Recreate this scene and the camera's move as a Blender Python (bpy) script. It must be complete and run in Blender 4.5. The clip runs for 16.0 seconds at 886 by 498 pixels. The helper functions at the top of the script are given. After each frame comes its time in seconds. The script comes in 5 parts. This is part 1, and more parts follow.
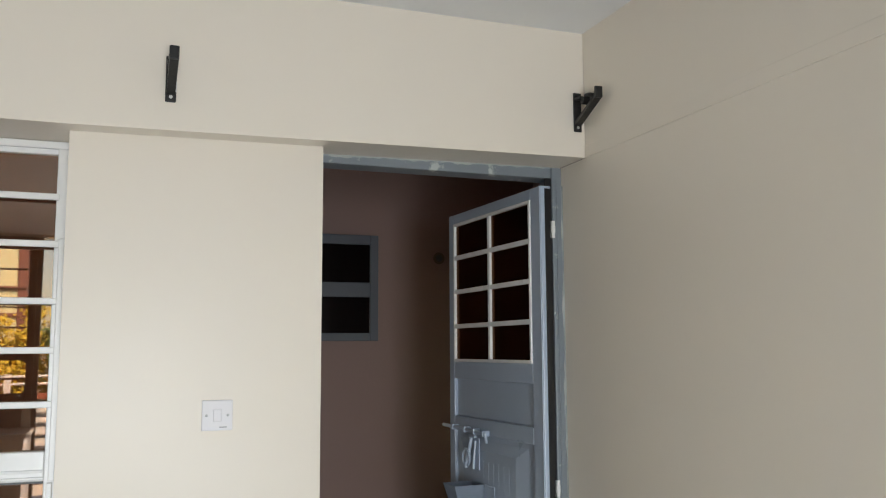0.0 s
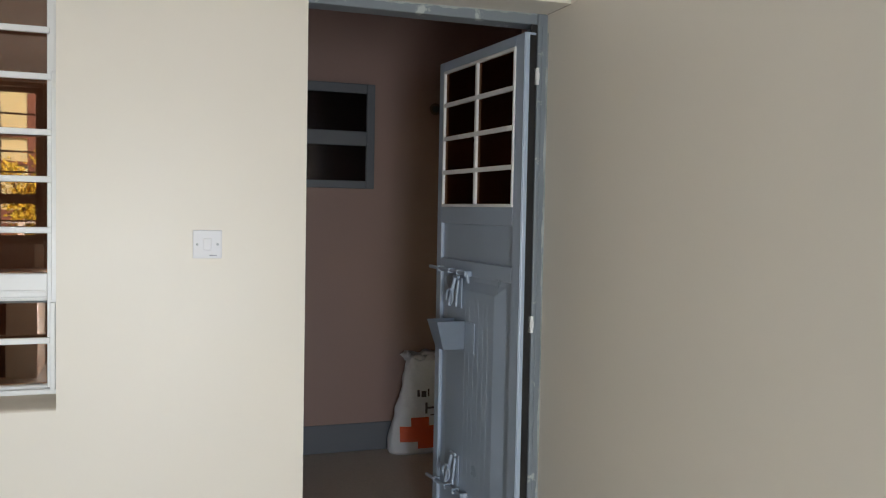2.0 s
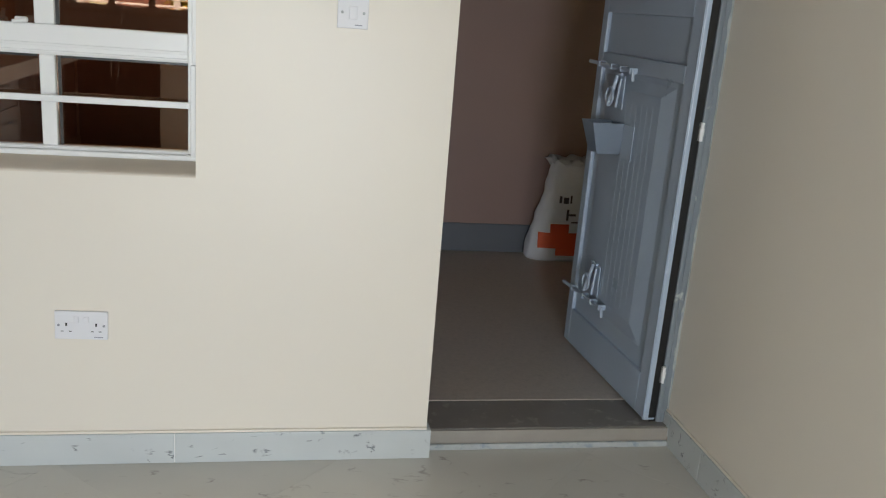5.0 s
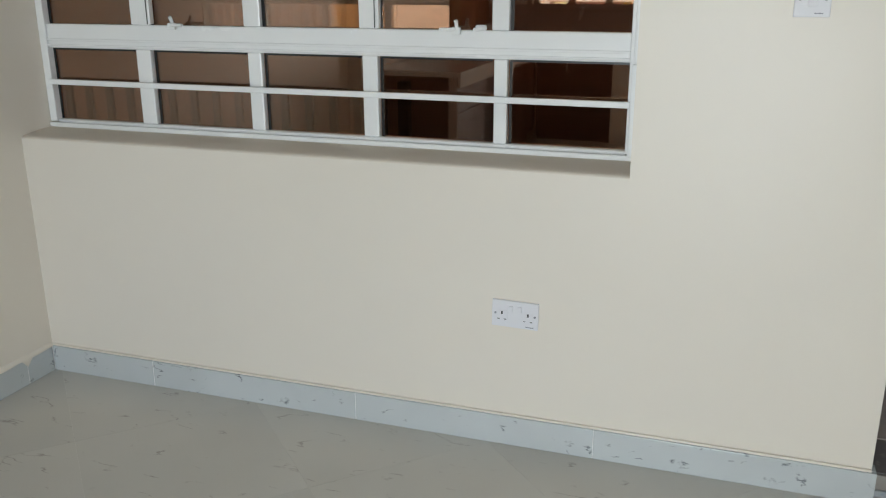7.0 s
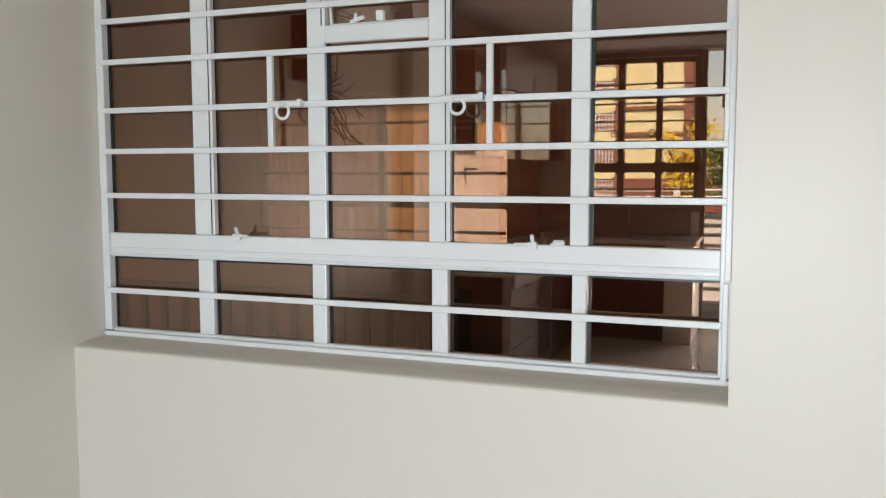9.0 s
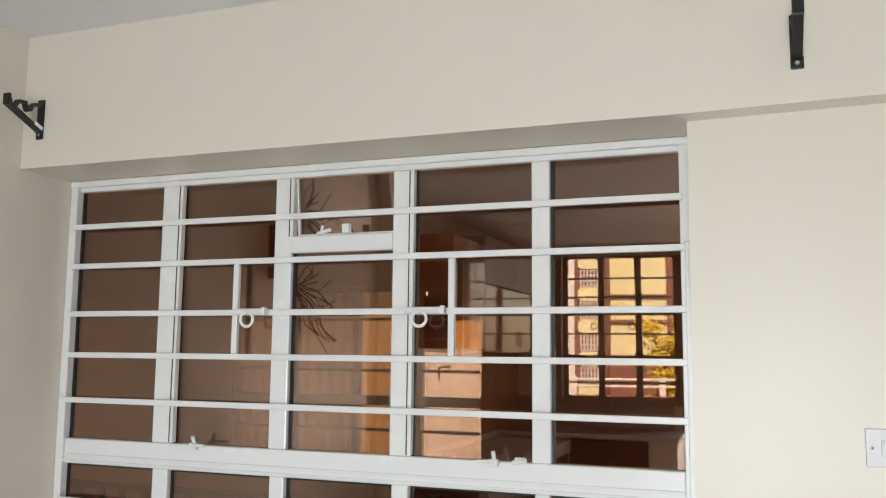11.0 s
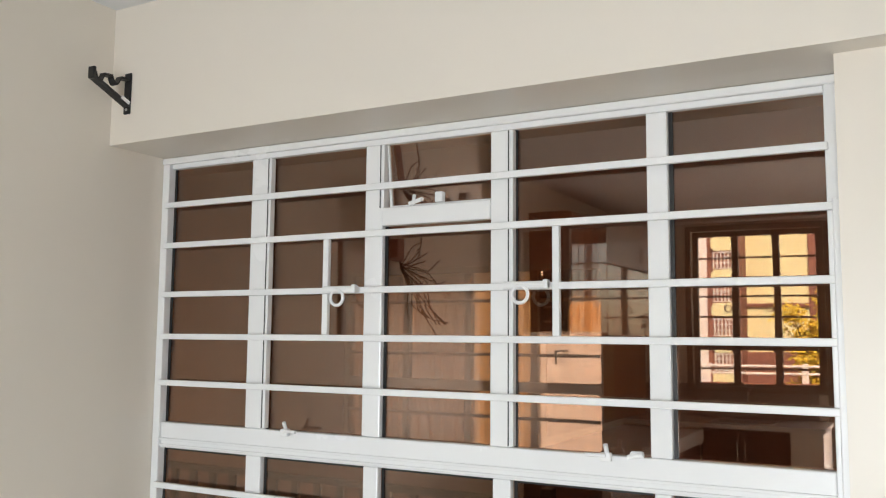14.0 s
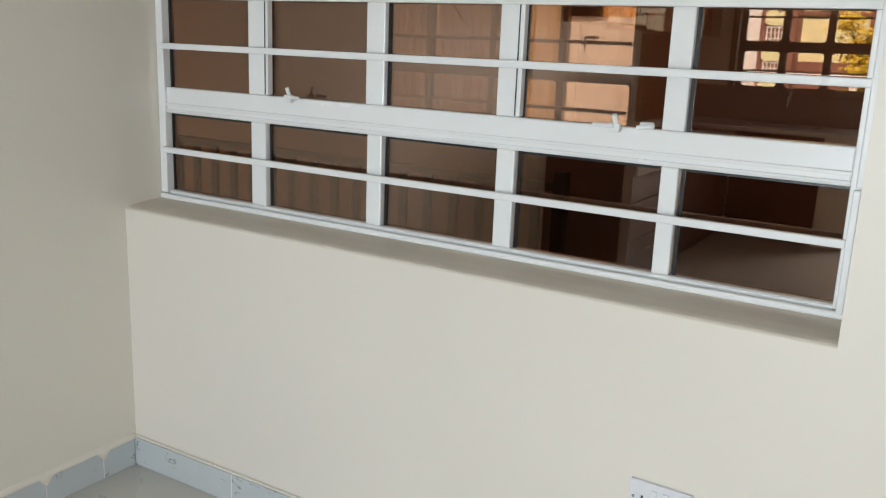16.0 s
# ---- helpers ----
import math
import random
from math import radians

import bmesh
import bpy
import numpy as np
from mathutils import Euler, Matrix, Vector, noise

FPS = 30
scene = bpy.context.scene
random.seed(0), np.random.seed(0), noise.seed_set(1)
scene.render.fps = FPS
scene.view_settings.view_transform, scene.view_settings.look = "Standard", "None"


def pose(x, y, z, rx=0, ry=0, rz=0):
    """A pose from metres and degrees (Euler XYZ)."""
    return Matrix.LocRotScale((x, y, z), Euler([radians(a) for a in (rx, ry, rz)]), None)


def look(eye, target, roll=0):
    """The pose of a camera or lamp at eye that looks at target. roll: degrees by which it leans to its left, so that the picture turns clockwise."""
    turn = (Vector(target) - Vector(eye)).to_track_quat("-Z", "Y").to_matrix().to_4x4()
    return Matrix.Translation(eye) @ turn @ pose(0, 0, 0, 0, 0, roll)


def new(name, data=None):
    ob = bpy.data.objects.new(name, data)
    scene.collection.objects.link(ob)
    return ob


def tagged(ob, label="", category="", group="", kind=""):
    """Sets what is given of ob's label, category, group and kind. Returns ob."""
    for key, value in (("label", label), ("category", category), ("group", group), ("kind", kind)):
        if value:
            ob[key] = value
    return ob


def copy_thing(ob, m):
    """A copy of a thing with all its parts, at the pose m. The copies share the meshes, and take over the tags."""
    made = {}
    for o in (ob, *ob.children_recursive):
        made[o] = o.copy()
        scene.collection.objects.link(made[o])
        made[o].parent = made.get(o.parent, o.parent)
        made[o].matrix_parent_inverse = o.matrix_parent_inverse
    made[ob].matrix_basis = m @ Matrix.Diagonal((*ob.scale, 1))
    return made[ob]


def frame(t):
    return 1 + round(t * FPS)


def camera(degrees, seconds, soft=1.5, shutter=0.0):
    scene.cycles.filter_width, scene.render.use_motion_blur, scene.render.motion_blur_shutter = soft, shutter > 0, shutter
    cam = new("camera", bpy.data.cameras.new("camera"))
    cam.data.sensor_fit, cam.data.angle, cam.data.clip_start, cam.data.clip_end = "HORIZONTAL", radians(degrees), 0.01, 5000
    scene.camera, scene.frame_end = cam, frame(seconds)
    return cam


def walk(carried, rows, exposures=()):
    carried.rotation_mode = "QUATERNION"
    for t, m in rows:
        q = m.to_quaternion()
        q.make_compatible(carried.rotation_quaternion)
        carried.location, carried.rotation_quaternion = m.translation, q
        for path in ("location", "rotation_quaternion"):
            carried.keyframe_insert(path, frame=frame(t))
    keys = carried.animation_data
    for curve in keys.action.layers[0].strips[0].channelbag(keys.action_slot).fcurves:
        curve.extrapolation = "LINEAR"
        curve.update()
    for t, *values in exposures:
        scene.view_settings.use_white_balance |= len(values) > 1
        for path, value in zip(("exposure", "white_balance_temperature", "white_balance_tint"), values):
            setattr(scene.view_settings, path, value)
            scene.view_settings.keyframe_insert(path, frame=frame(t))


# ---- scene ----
cam = camera(54.2, 16.0, soft=1.15)
PATH = [
    (0, (0.15, 0.405, 1.568), (0.843, 2.266, 1.799), -0.3),
    (0.5, (0.194, 0.371, 1.549), (0.889, 2.241, 1.681), 0.4),
    (1, (0.21, 0.329, 1.528), (0.899, 2.206, 1.584), 0.6),
    (1.5, (0.209, 0.289, 1.516), (0.891, 2.169, 1.507), 0.8),
    (2, (0.206, 0.274, 1.5), (0.881, 2.154, 1.412), 1.1),
    (2.5, (0.199, 0.266, 1.486), (0.864, 2.146, 1.328), 1.6),
    (3, (0.217, 0.268, 1.469), (0.88, 2.14, 1.232), 1.8),
    (3.2, (0.225, 0.274, 1.461), (0.885, 2.143, 1.194), 1.8),
    (5.3, (0.232, 0.535, 1.421), (0.519, 2.431, 0.853), 4.3),
    (5.5, (0.222, 0.549, 1.421), (0.438, 2.45, 0.839), 3.8),
    (6, (0.223, 0.546, 1.43), (0.136, 2.45, 0.823), 2.2),
    (6.5, (0.23, 0.544, 1.399), (-0.174, 2.412, 0.808), 1.0),
    (7, (0.264, 0.574, 1.439), (-0.348, 2.382, 0.841), -0.2),
    (7.5, (0.261, 0.577, 1.462), (-0.422, 2.389, 0.962), -0.2),
    (8, (0.227, 0.63, 1.465), (-0.492, 2.453, 1.065), -0.1),
    (8.5, (0.146, 0.68, 1.456), (-0.578, 2.526, 1.2), 0.1),
    (9, (0.101, 0.715, 1.5), (-0.617, 2.573, 1.322), -0.1),
    (9.5, (0.104, 0.711, 1.512), (-0.602, 2.582, 1.46), 0.1),
    (10, (0.112, 0.715, 1.527), (-0.578, 2.591, 1.604), 0.1),
    (10.2, (0.121, 0.719, 1.545), (-0.568, 2.593, 1.658), 0.1),
    (12.3, (0.231, 0.847, 1.605), (-0.532, 2.654, 1.992), 0.6),
    (12.5, (0.222, 0.863, 1.593), (-0.598, 2.643, 1.993), 0.4),
    (13, (0.193, 0.927, 1.594), (-0.723, 2.659, 1.995), -0.1),
    (13.5, (0.141, 0.991, 1.585), (-0.807, 2.717, 1.937), 0.2),
    (14, (0.139, 1.026, 1.574), (-0.822, 2.768, 1.779), 0.5),
    (14.5, (0.19, 1.041, 1.565), (-0.797, 2.78, 1.602), 1.3),
    (15, (0.241, 1.077, 1.532), (-0.791, 2.786, 1.406), 1.9),
    (15.5, (0.224, 1.112, 1.5), (-0.799, 2.803, 1.192), 2.2),
    (16, (0.164, 1.171, 1.467), (-0.838, 2.838, 1.001), 2.3),
]
walk(cam, [(t, look(eye, target, roll)) for t, eye, target, roll in PATH],
     [(0.0, 1.62, 6600, 9), (1.5, 1.56, 6600, 9), (3.2, 1.48, 6580, 9), (5.5, 1.52, 6580, 8), (6.5, 1.42, 6520, 7), (7.0, 1.40, 6400, 6), (8.0, 1.60, 6250, 6),
      (9.0, 1.73, 6350, 8), (10.2, 1.78, 6560, 9), (12.3, 1.78, 6600, 10), (13.5, 1.94, 6600, 10), (14.5, 1.92, 6500, 9), (15.5, 1.87, 6300, 7), (16.0, 1.68, 6400, 7)])

# ---- world and light ----
world = bpy.data.worlds.new("sky")
scene.world = world
world.use_nodes = True
wn = world.node_tree
sky = wn.nodes.new("ShaderNodeTexSky")
sky.sky_type, sky.sun_disc = "NISHITA", False
sky.sun_elevation, sky.sun_rotation = radians(48), radians(20)
wn.links.new(sky.outputs[0], wn.nodes["Background"].inputs[0])
wn.nodes["Background"].inputs[1].default_value = 0.15
sun = new("sun", bpy.data.lights.new("sun", "SUN"))
sun.data.energy, sun.data.angle, sun.data.color = 5.0, radians(0.5), (1.0, 0.95, 0.86)
sun.matrix_world = look((3.0, 9.0, 11.0), (0, 0, 0))
# sky light through the balcony doorway
day = new("doorway_skylight", bpy.data.lights.new("doorway_skylight", "AREA"))
day.data.shape, day.data.size, day.data.size_y, day.data.energy = "RECTANGLE", 1.05, 1.6, 19
day.data.color = (0.87, 0.93, 1.0)
day.data.spread = radians(110)
day.matrix_world = look((0.26, -3.05, 0.88), (0.0, 3.0, -0.25))

# ---- materials ----
def mat(name, color, rough=0.6, metal=0.0, var=0.06, scale=6.0, bump=0.05, bscale=80.0, second=None, amount=0.0, smear=2.5, coat=0.0, vary=0.0):
    """Base colour with broad and fine variation, fine relief and, if given, blotches of a second colour."""
    m = bpy.data.materials.new(name)
    m.use_nodes = True
    nt = m.node_tree
    N, L = nt.nodes, nt.links
    p = N["Principled BSDF"]
    tc = N.new("ShaderNodeTexCoord")
    n1 = N.new("ShaderNodeTexNoise")
    n1.inputs["Scale"].default_value, n1.inputs["Detail"].default_value = scale, 5
    L.new(tc.outputs["Object"], n1.inputs["Vector"])
    ramp = N.new("ShaderNodeMix")
    ramp.data_type = "RGBA"
    lo = [max(0, c * (1 - var * 1.6)) for c in color] + [1]
    hi = [min(1, c * (1 + var)) for c in color] + [1]
    ramp.inputs[6].default_value, ramp.inputs[7].default_value = lo, hi
    L.new(n1.outputs[0], ramp.inputs[0])
    out = ramp.outputs[2]
    if second:
        n2 = N.new("ShaderNodeTexNoise")
        n2.inputs["Scale"].default_value, n2.inputs["Detail"].default_value, n2.inputs["Roughness"].default_value = smear, 8, 0.65
        L.new(tc.outputs["Object"], n2.inputs["Vector"])
        mr = N.new("ShaderNodeMapRange")
        mr.inputs[1].default_value, mr.inputs[2].default_value = 0.62 - amount, 0.68 - amount * 0.6
        L.new(n2.outputs[0], mr.inputs[0])
        mx = N.new("ShaderNodeMix")
        mx.data_type = "RGBA"
        L.new(mr.outputs[0], mx.inputs[0])
        L.new(out, mx.inputs[6])
        mx.inputs[7].default_value = (*second, 1)
        out = mx.outputs[2]
    if vary:
        oi = N.new("ShaderNodeObjectInfo")
        hs = N.new("ShaderNodeHueSaturation")
        ma = N.new("ShaderNodeMapRange")
        ma.inputs[3].default_value, ma.inputs[4].default_value = 1 - vary, 1 + vary
        L.new(oi.outputs["Random"], ma.inputs[0])
        L.new(ma.outputs[0], hs.inputs["Value"])
        L.new(out, hs.inputs["Color"])
        out = hs.outputs[0]
    L.new(out, p.inputs["Base Color"])
    p.inputs["Metallic"].default_value = metal
    p.inputs["Coat Weight"].default_value = coat
    n3 = N.new("ShaderNodeTexNoise")
    n3.inputs["Scale"].default_value, n3.inputs["Detail"].default_value = bscale, 3
    L.new(tc.outputs["Object"], n3.inputs["Vector"])
    rr = N.new("ShaderNodeMapRange")
    rr.inputs[3].default_value, rr.inputs[4].default_value = max(0.02, rough - 0.07), min(1, rough + 0.07)
    L.new(n1.outputs[0], rr.inputs[0])
    L.new(rr.outputs[0], p.inputs["Roughness"])
    if bump:
        b = N.new("ShaderNodeBump")
        b.inputs["Strength"].default_value, b.inputs["Distance"].default_value = bump, 0.01
        L.new(n3.outputs[0], b.inputs["Height"])
        L.new(b.outputs[0], p.inputs["Normal"])
    return m


def marble(name, base, vein, rough=0.22, scale=2.2, spots=0.5):
    """Polished porcelain with soft clouds and short dark veins."""
    m = bpy.data.materials.new(name)
    m.use_nodes = True
    nt = m.node_tree
    N, L = nt.nodes, nt.links
    p = N["Principled BSDF"]
    tc = N.new("ShaderNodeTexCoord")
    oi = N.new("ShaderNodeObjectInfo")
    sh = N.new("ShaderNodeVectorMath")
    sh.operation = "MULTIPLY_ADD"
    sh.inputs[1].default_value = (1, 1, 1)
    L.new(tc.outputs["Object"], sh.inputs[0])
    sc = N.new("ShaderNodeMath")
    sc.operation = "MULTIPLY"
    sc.inputs[1].default_value = 37.0
    L.new(oi.outputs["Random"], sc.inputs[0])
    L.new(sc.outputs[0], sh.inputs[2])
    cloud = N.new("ShaderNodeTexNoise")
    cloud.inputs["Scale"].default_value, cloud.inputs["Detail"].default_value = scale, 2.5
    L.new(sh.outputs[0], cloud.inputs["Vector"])
    vn = N.new("ShaderNodeTexNoise")
    vn.inputs["Scale"].default_value, vn.inputs["Detail"].default_value, vn.inputs["Distortion"].default_value = scale * 2.8, 5, 0.25
    mp = N.new("ShaderNodeMapping")
    mp.inputs["Rotation"].default_value = (0.5, 0.35, radians(28))
    mp.inputs["Scale"].default_value = (0.55, 1.7, 1.7)
    L.new(sh.outputs[0], mp.inputs["Vector"])
    L.new(mp.outputs[0], vn.inputs["Vector"])
    ab = N.new("ShaderNodeMath")
    ab.operation = "SUBTRACT"
    ab.inputs[1].default_value = 0.5
    L.new(vn.outputs[0], ab.inputs[0])
    ab2 = N.new("ShaderNodeMath")
    ab2.operation = "ABSOLUTE"
    L.new(ab.outputs[0], ab2.inputs[0])
    vr = N.new("ShaderNodeMapRange")
    vr.inputs[1].default_value, vr.inputs[2].default_value, vr.inputs[3].default_value, vr.inputs[4].default_value = 0.0, 0.016, 1.0, 0.0
    L.new(ab2.outputs[0], vr.inputs[0])
    patch = N.new("ShaderNodeTexNoise")
    patch.inputs["Scale"].default_value, patch.inputs["Detail"].default_value = scale * 6.0, 3
    L.new(sh.outputs[0], patch.inputs["Vector"])
    pr = N.new("ShaderNodeMapRange")
    pr.inputs[1].default_value, pr.inputs[2].default_value = 0.55, 0.66
    L.new(patch.outputs[0], pr.inputs[0])
    mu = N.new("ShaderNodeMath")
    mu.operation = "MULTIPLY"
    L.new(vr.outputs[0], mu.inputs[0])
    L.new(pr.outputs[0], mu.inputs[1])
    mu2 = N.new("ShaderNodeMath")
    mu2.operation = "MULTIPLY"
    mu2.inputs[1].default_value = spots
    L.new(mu.outputs[0], mu2.inputs[0])
    base_mix = N.new("ShaderNodeMix")
    base_mix.data_type = "RGBA"
    base_mix.inputs[6].default_value = (*[c * 0.86 for c in base], 1)
    base_mix.inputs[7].default_value = (*[min(1, c * 1.10) for c in base], 1)
    L.new(cloud.outputs[0], base_mix.inputs[0])
    mx = N.new("ShaderNodeMix")
    mx.data_type = "RGBA"
    L.new(mu2.outputs[0], mx.inputs[0])
    L.new(base_mix.outputs[2], mx.inputs[6])
    mx.inputs[7].default_value = (*vein, 1)
    L.new(mx.outputs[2], p.inputs["Base Color"])
    rr = N.new("ShaderNodeMapRange")
    rr.inputs[3].default_value, rr.inputs[4].default_value = rough, rough + 0.05
    L.new(cloud.outputs[0], rr.inputs[0])
    L.new(rr.outputs[0], p.inputs["Roughness"])
    return m


def bronze_glass(name, through_color, mirror_color, rough=0.012):
    """Bronze one-way glass: a dim mirror that lets a little light through."""
    m = bpy.data.materials.new(name)
    m.use_nodes = True
    nt = m.node_tree
    N, L = nt.nodes, nt.links
    N.remove(N["Principled BSDF"])
    tr = N.new("ShaderNodeBsdfTransparent")
    tr.inputs[0].default_value = (*through_color, 1)
    gl = N.new("ShaderNodeBsdfAnisotropic")
    gl.inputs["Color"].default_value = (*mirror_color, 1)
    gl.inputs["Roughness"].default_value = rough
    tc = N.new("ShaderNodeTexCoord")
    n = N.new("ShaderNodeTexNoise")
    n.inputs["Scale"].default_value, n.inputs["Detail"].default_value = 3.0, 1
    L.new(tc.outputs["Object"], n.inputs["Vector"])
    b = N.new("ShaderNodeBump")
    b.inputs["Strength"].default_value, b.inputs["Distance"].default_value = 0.010, 0.02
    L.new(n.outputs[0], b.inputs["Height"])
    L.new(b.outputs[0], gl.inputs["Normal"])
    ad = N.new("ShaderNodeAddShader")
    L.new(tr.outputs[0], ad.inputs[0])
    L.new(gl.outputs[0], ad.inputs[1])
    L.new(ad.outputs[0], N["Material Output"].inputs[0])
    return m


CREAM = mat("cream_wall_paint", (0.84, 0.775, 0.682), 0.38, var=0.02, scale=1.3, bump=0.03, bscale=12)
CEIL = mat("white_ceiling_paint", (0.88, 0.89, 0.90), 0.8, var=0.03, scale=1.0, bump=0.05, bscale=60)
SILLP = mat("cream_sill_paint", (0.80, 0.72, 0.615), 0.6, var=0.05, scale=3, bump=0.08, bscale=40)
WHITE = mat("white_gloss_paint", (0.91, 0.91, 0.905), 0.25, var=0.025, scale=5, bump=0.04, bscale=35)
FLOORT = marble("grey_beige_marble_tile", (0.62, 0.60, 0.55), (0.15, 0.10, 0.09), 0.2, 2.0, 0.5)
SKIRT = marble("white_marble_skirting", (0.60, 0.63, 0.635), (0.14, 0.15, 0.17), 0.2, 3.6, 1.0)
GROUT = mat("pale_grout", (0.62, 0.60, 0.55), 0.5, var=0.08, scale=20)
BLUE = mat("blue_grey_gloss_paint", (0.44, 0.52, 0.64), 0.3, var=0.06, scale=4, bump=0.06, bscale=30)
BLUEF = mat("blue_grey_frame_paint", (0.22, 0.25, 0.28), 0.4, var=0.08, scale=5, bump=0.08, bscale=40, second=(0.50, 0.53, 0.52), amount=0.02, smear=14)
PLAST = mat("plaster_smears", (0.43, 0.45, 0.45), 0.8, var=0.15, scale=30, bump=0.25, bscale=60, second=(0.28, 0.32, 0.36), amount=0.1, smear=18)
PINK = mat("dusky_pink_wall_paint", (0.265, 0.172, 0.15), 0.6, var=0.07, scale=2.0, bump=0.08, bscale=50)
TERR = mat("speckled_terrazzo", (0.50, 0.44, 0.39), 0.4, var=0.15, scale=60, bump=0.03, second=(0.42, 0.37, 0.33), amount=0.05, smear=30)
# step tiles: jamb shade put into the tread colour, light into the riser's
TREAD_SHADE = mat("shaded_grey_step_tile", (0.24, 0.22, 0.205), 0.45, var=0.15, scale=9, second=(0.33, 0.30, 0.27), amount=0.05, smear=14)
RISER = mat("lit_grey_brown_riser_tile", (0.33, 0.30, 0.265), 0.45, var=0.12, scale=14)
GREYS = mat("grey_blue_skirting_paint", (0.10, 0.11, 0.13), 0.45, var=0.08, scale=5)
BLACK = mat("black_painted_iron", (0.012, 0.012, 0.013), 0.35, var=0.2, scale=30, bump=0.1, bscale=90)
STEEL = mat("galvanised_steel", (0.55, 0.56, 0.57), 0.35, metal=0.9, var=0.1, scale=25)
PLASTIC = mat("white_plastic", (0.80, 0.79, 0.815), 0.4, var=0.02, scale=8, bump=0.0)
GREYP = mat("grey_plastic_marks", (0.33, 0.33, 0.36), 0.5, var=0.05)
DARKP = mat("dark_slots", (0.05, 0.05, 0.05), 0.6, var=0.05)
BRZ = bronze_glass("bronze_reflective_glass", (0.64, 0.46, 0.35), (0.150, 0.125, 0.104))
PALEG = bronze_glass("pale_bronze_glass", (0.80, 0.79, 0.77), (0.09, 0.088, 0.085), 0.03)
BRZD = bronze_glass("dark_bronze_door_glass", (0.10, 0.06, 0.04), (0.12, 0.06, 0.035))
DARKG = bronze_glass("dark_window_glass", (0.05, 0.045, 0.045), (0.085, 0.072, 0.07), 0.15)
VARN2 = mat("orange_brown_gloss_laminate", (0.52, 0.22, 0.09), 0.12, var=0.1, scale=4, coat=1.0, bump=0.0)
TILED = mat("grey_brown_tile", (0.36, 0.33, 0.31), 0.15, var=0.06, scale=4, bump=0.0, vary=0.05)
BROWN = mat("dark_brown_gloss_cabinet", (0.034, 0.019, 0.016), 0.55, var=0.15, scale=5, coat=0.0)
UPPER = mat("red_brown_gloss_cabinet", (0.36, 0.13, 0.06), 0.07, var=0.12, scale=5, coat=1.0, bump=0.0)
PALEC = mat("pale_cabinet_laminate", (0.5, 0.44, 0.41), 0.35, var=0.04, scale=3)
WTOP = marble("grey_granite_worktop", (0.74, 0.72, 0.69), (0.2, 0.2, 0.2), 0.06, 14, 0.5)
TILEW = mat("white_glazed_tile", (0.72, 0.70, 0.66), 0.06, var=0.03, scale=3, bump=0.0, vary=0.03)
CHROME = mat("chrome", (0.75, 0.75, 0.76), 0.12, metal=1.0, var=0.03, bump=0.0)
KFRAME = mat("grey_brown_window_paint", (0.27, 0.235, 0.195), 0.45, var=0.08, scale=6)
BOXR = mat("red_brown_box_paint", (0.22, 0.07, 0.045), 0.5, var=0.15, scale=8)
WIRE = mat("dark_wire", (0.085, 0.04, 0.025), 0.5, var=0.2)
RAIL = mat("dark_iron_railing", (0.035, 0.03, 0.028), 0.5, var=0.2, scale=12)
YELLOW = mat("yellow_render", (0.84, 0.84, 0.52), 0.85, var=0.08, scale=0.8, bump=0.15, bscale=15)
REDB = mat("red_brown_brickwork", (0.27, 0.13, 0.10), 0.8, var=0.2, scale=3, bump=0.2, bscale=12)
WHITER = mat("white_render", (0.84, 0.84, 0.83), 0.8, var=0.06, scale=1)
ROOF = mat("red_roof_tile", (0.30, 0.10, 0.06), 0.8, var=0.2, scale=4)
DARKW = mat("dark_far_glass", (0.04, 0.05, 0.06), 0.15, var=0.2, scale=2, bump=0.0)
LEAFY = mat("yellow_green_leaves", (0.75, 0.58, 0.06), 0.6, var=0.35, scale=2.5, bump=0.0)
LEAFG = mat("green_leaves", (0.12, 0.20, 0.06), 0.6, var=0.4, scale=2.5, bump=0.0)
BARK = mat("bark", (0.12, 0.08, 0.055), 0.9, var=0.3, scale=8, bump=0.3)
EARTH = mat("dusty_ground", (0.30, 0.25, 0.19), 0.95, var=0.2, scale=0.4, bump=0.1, bscale=4)
CONC = mat("balcony_concrete", (0.42, 0.41, 0.39), 0.8, var=0.1, scale=3)


# ---- small builders ----
def box(bm, x0, x1, y0, y1, z0, z1, bevel=0.0, seg=2):
    m = Matrix.LocRotScale(((x0 + x1) / 2, (y0 + y1) / 2, (z0 + z1) / 2), None, (abs(x1 - x0), abs(y1 - y0), abs(z1 - z0)))
    vs = bmesh.ops.create_cube(bm, size=1, matrix=m)["verts"]
    if bevel:
        es = list({e for v in vs for e in v.link_edges})
        bmesh.ops.bevel(bm, geom=es, offset=bevel, segments=seg, affect="EDGES", profile=0.5)
    return bm


def rod(bm, a, b, r, n=12):
    a, b = Vector(a), Vector(b)
    d = b - a
    m = Matrix.Translation((a + b) / 2) @ d.to_track_quat("Z", "Y").to_matrix().to_4x4()
    bmesh.ops.create_cone(bm, cap_ends=True, segments=n, radius1=r, radius2=r, depth=d.length, matrix=m)
    return bm


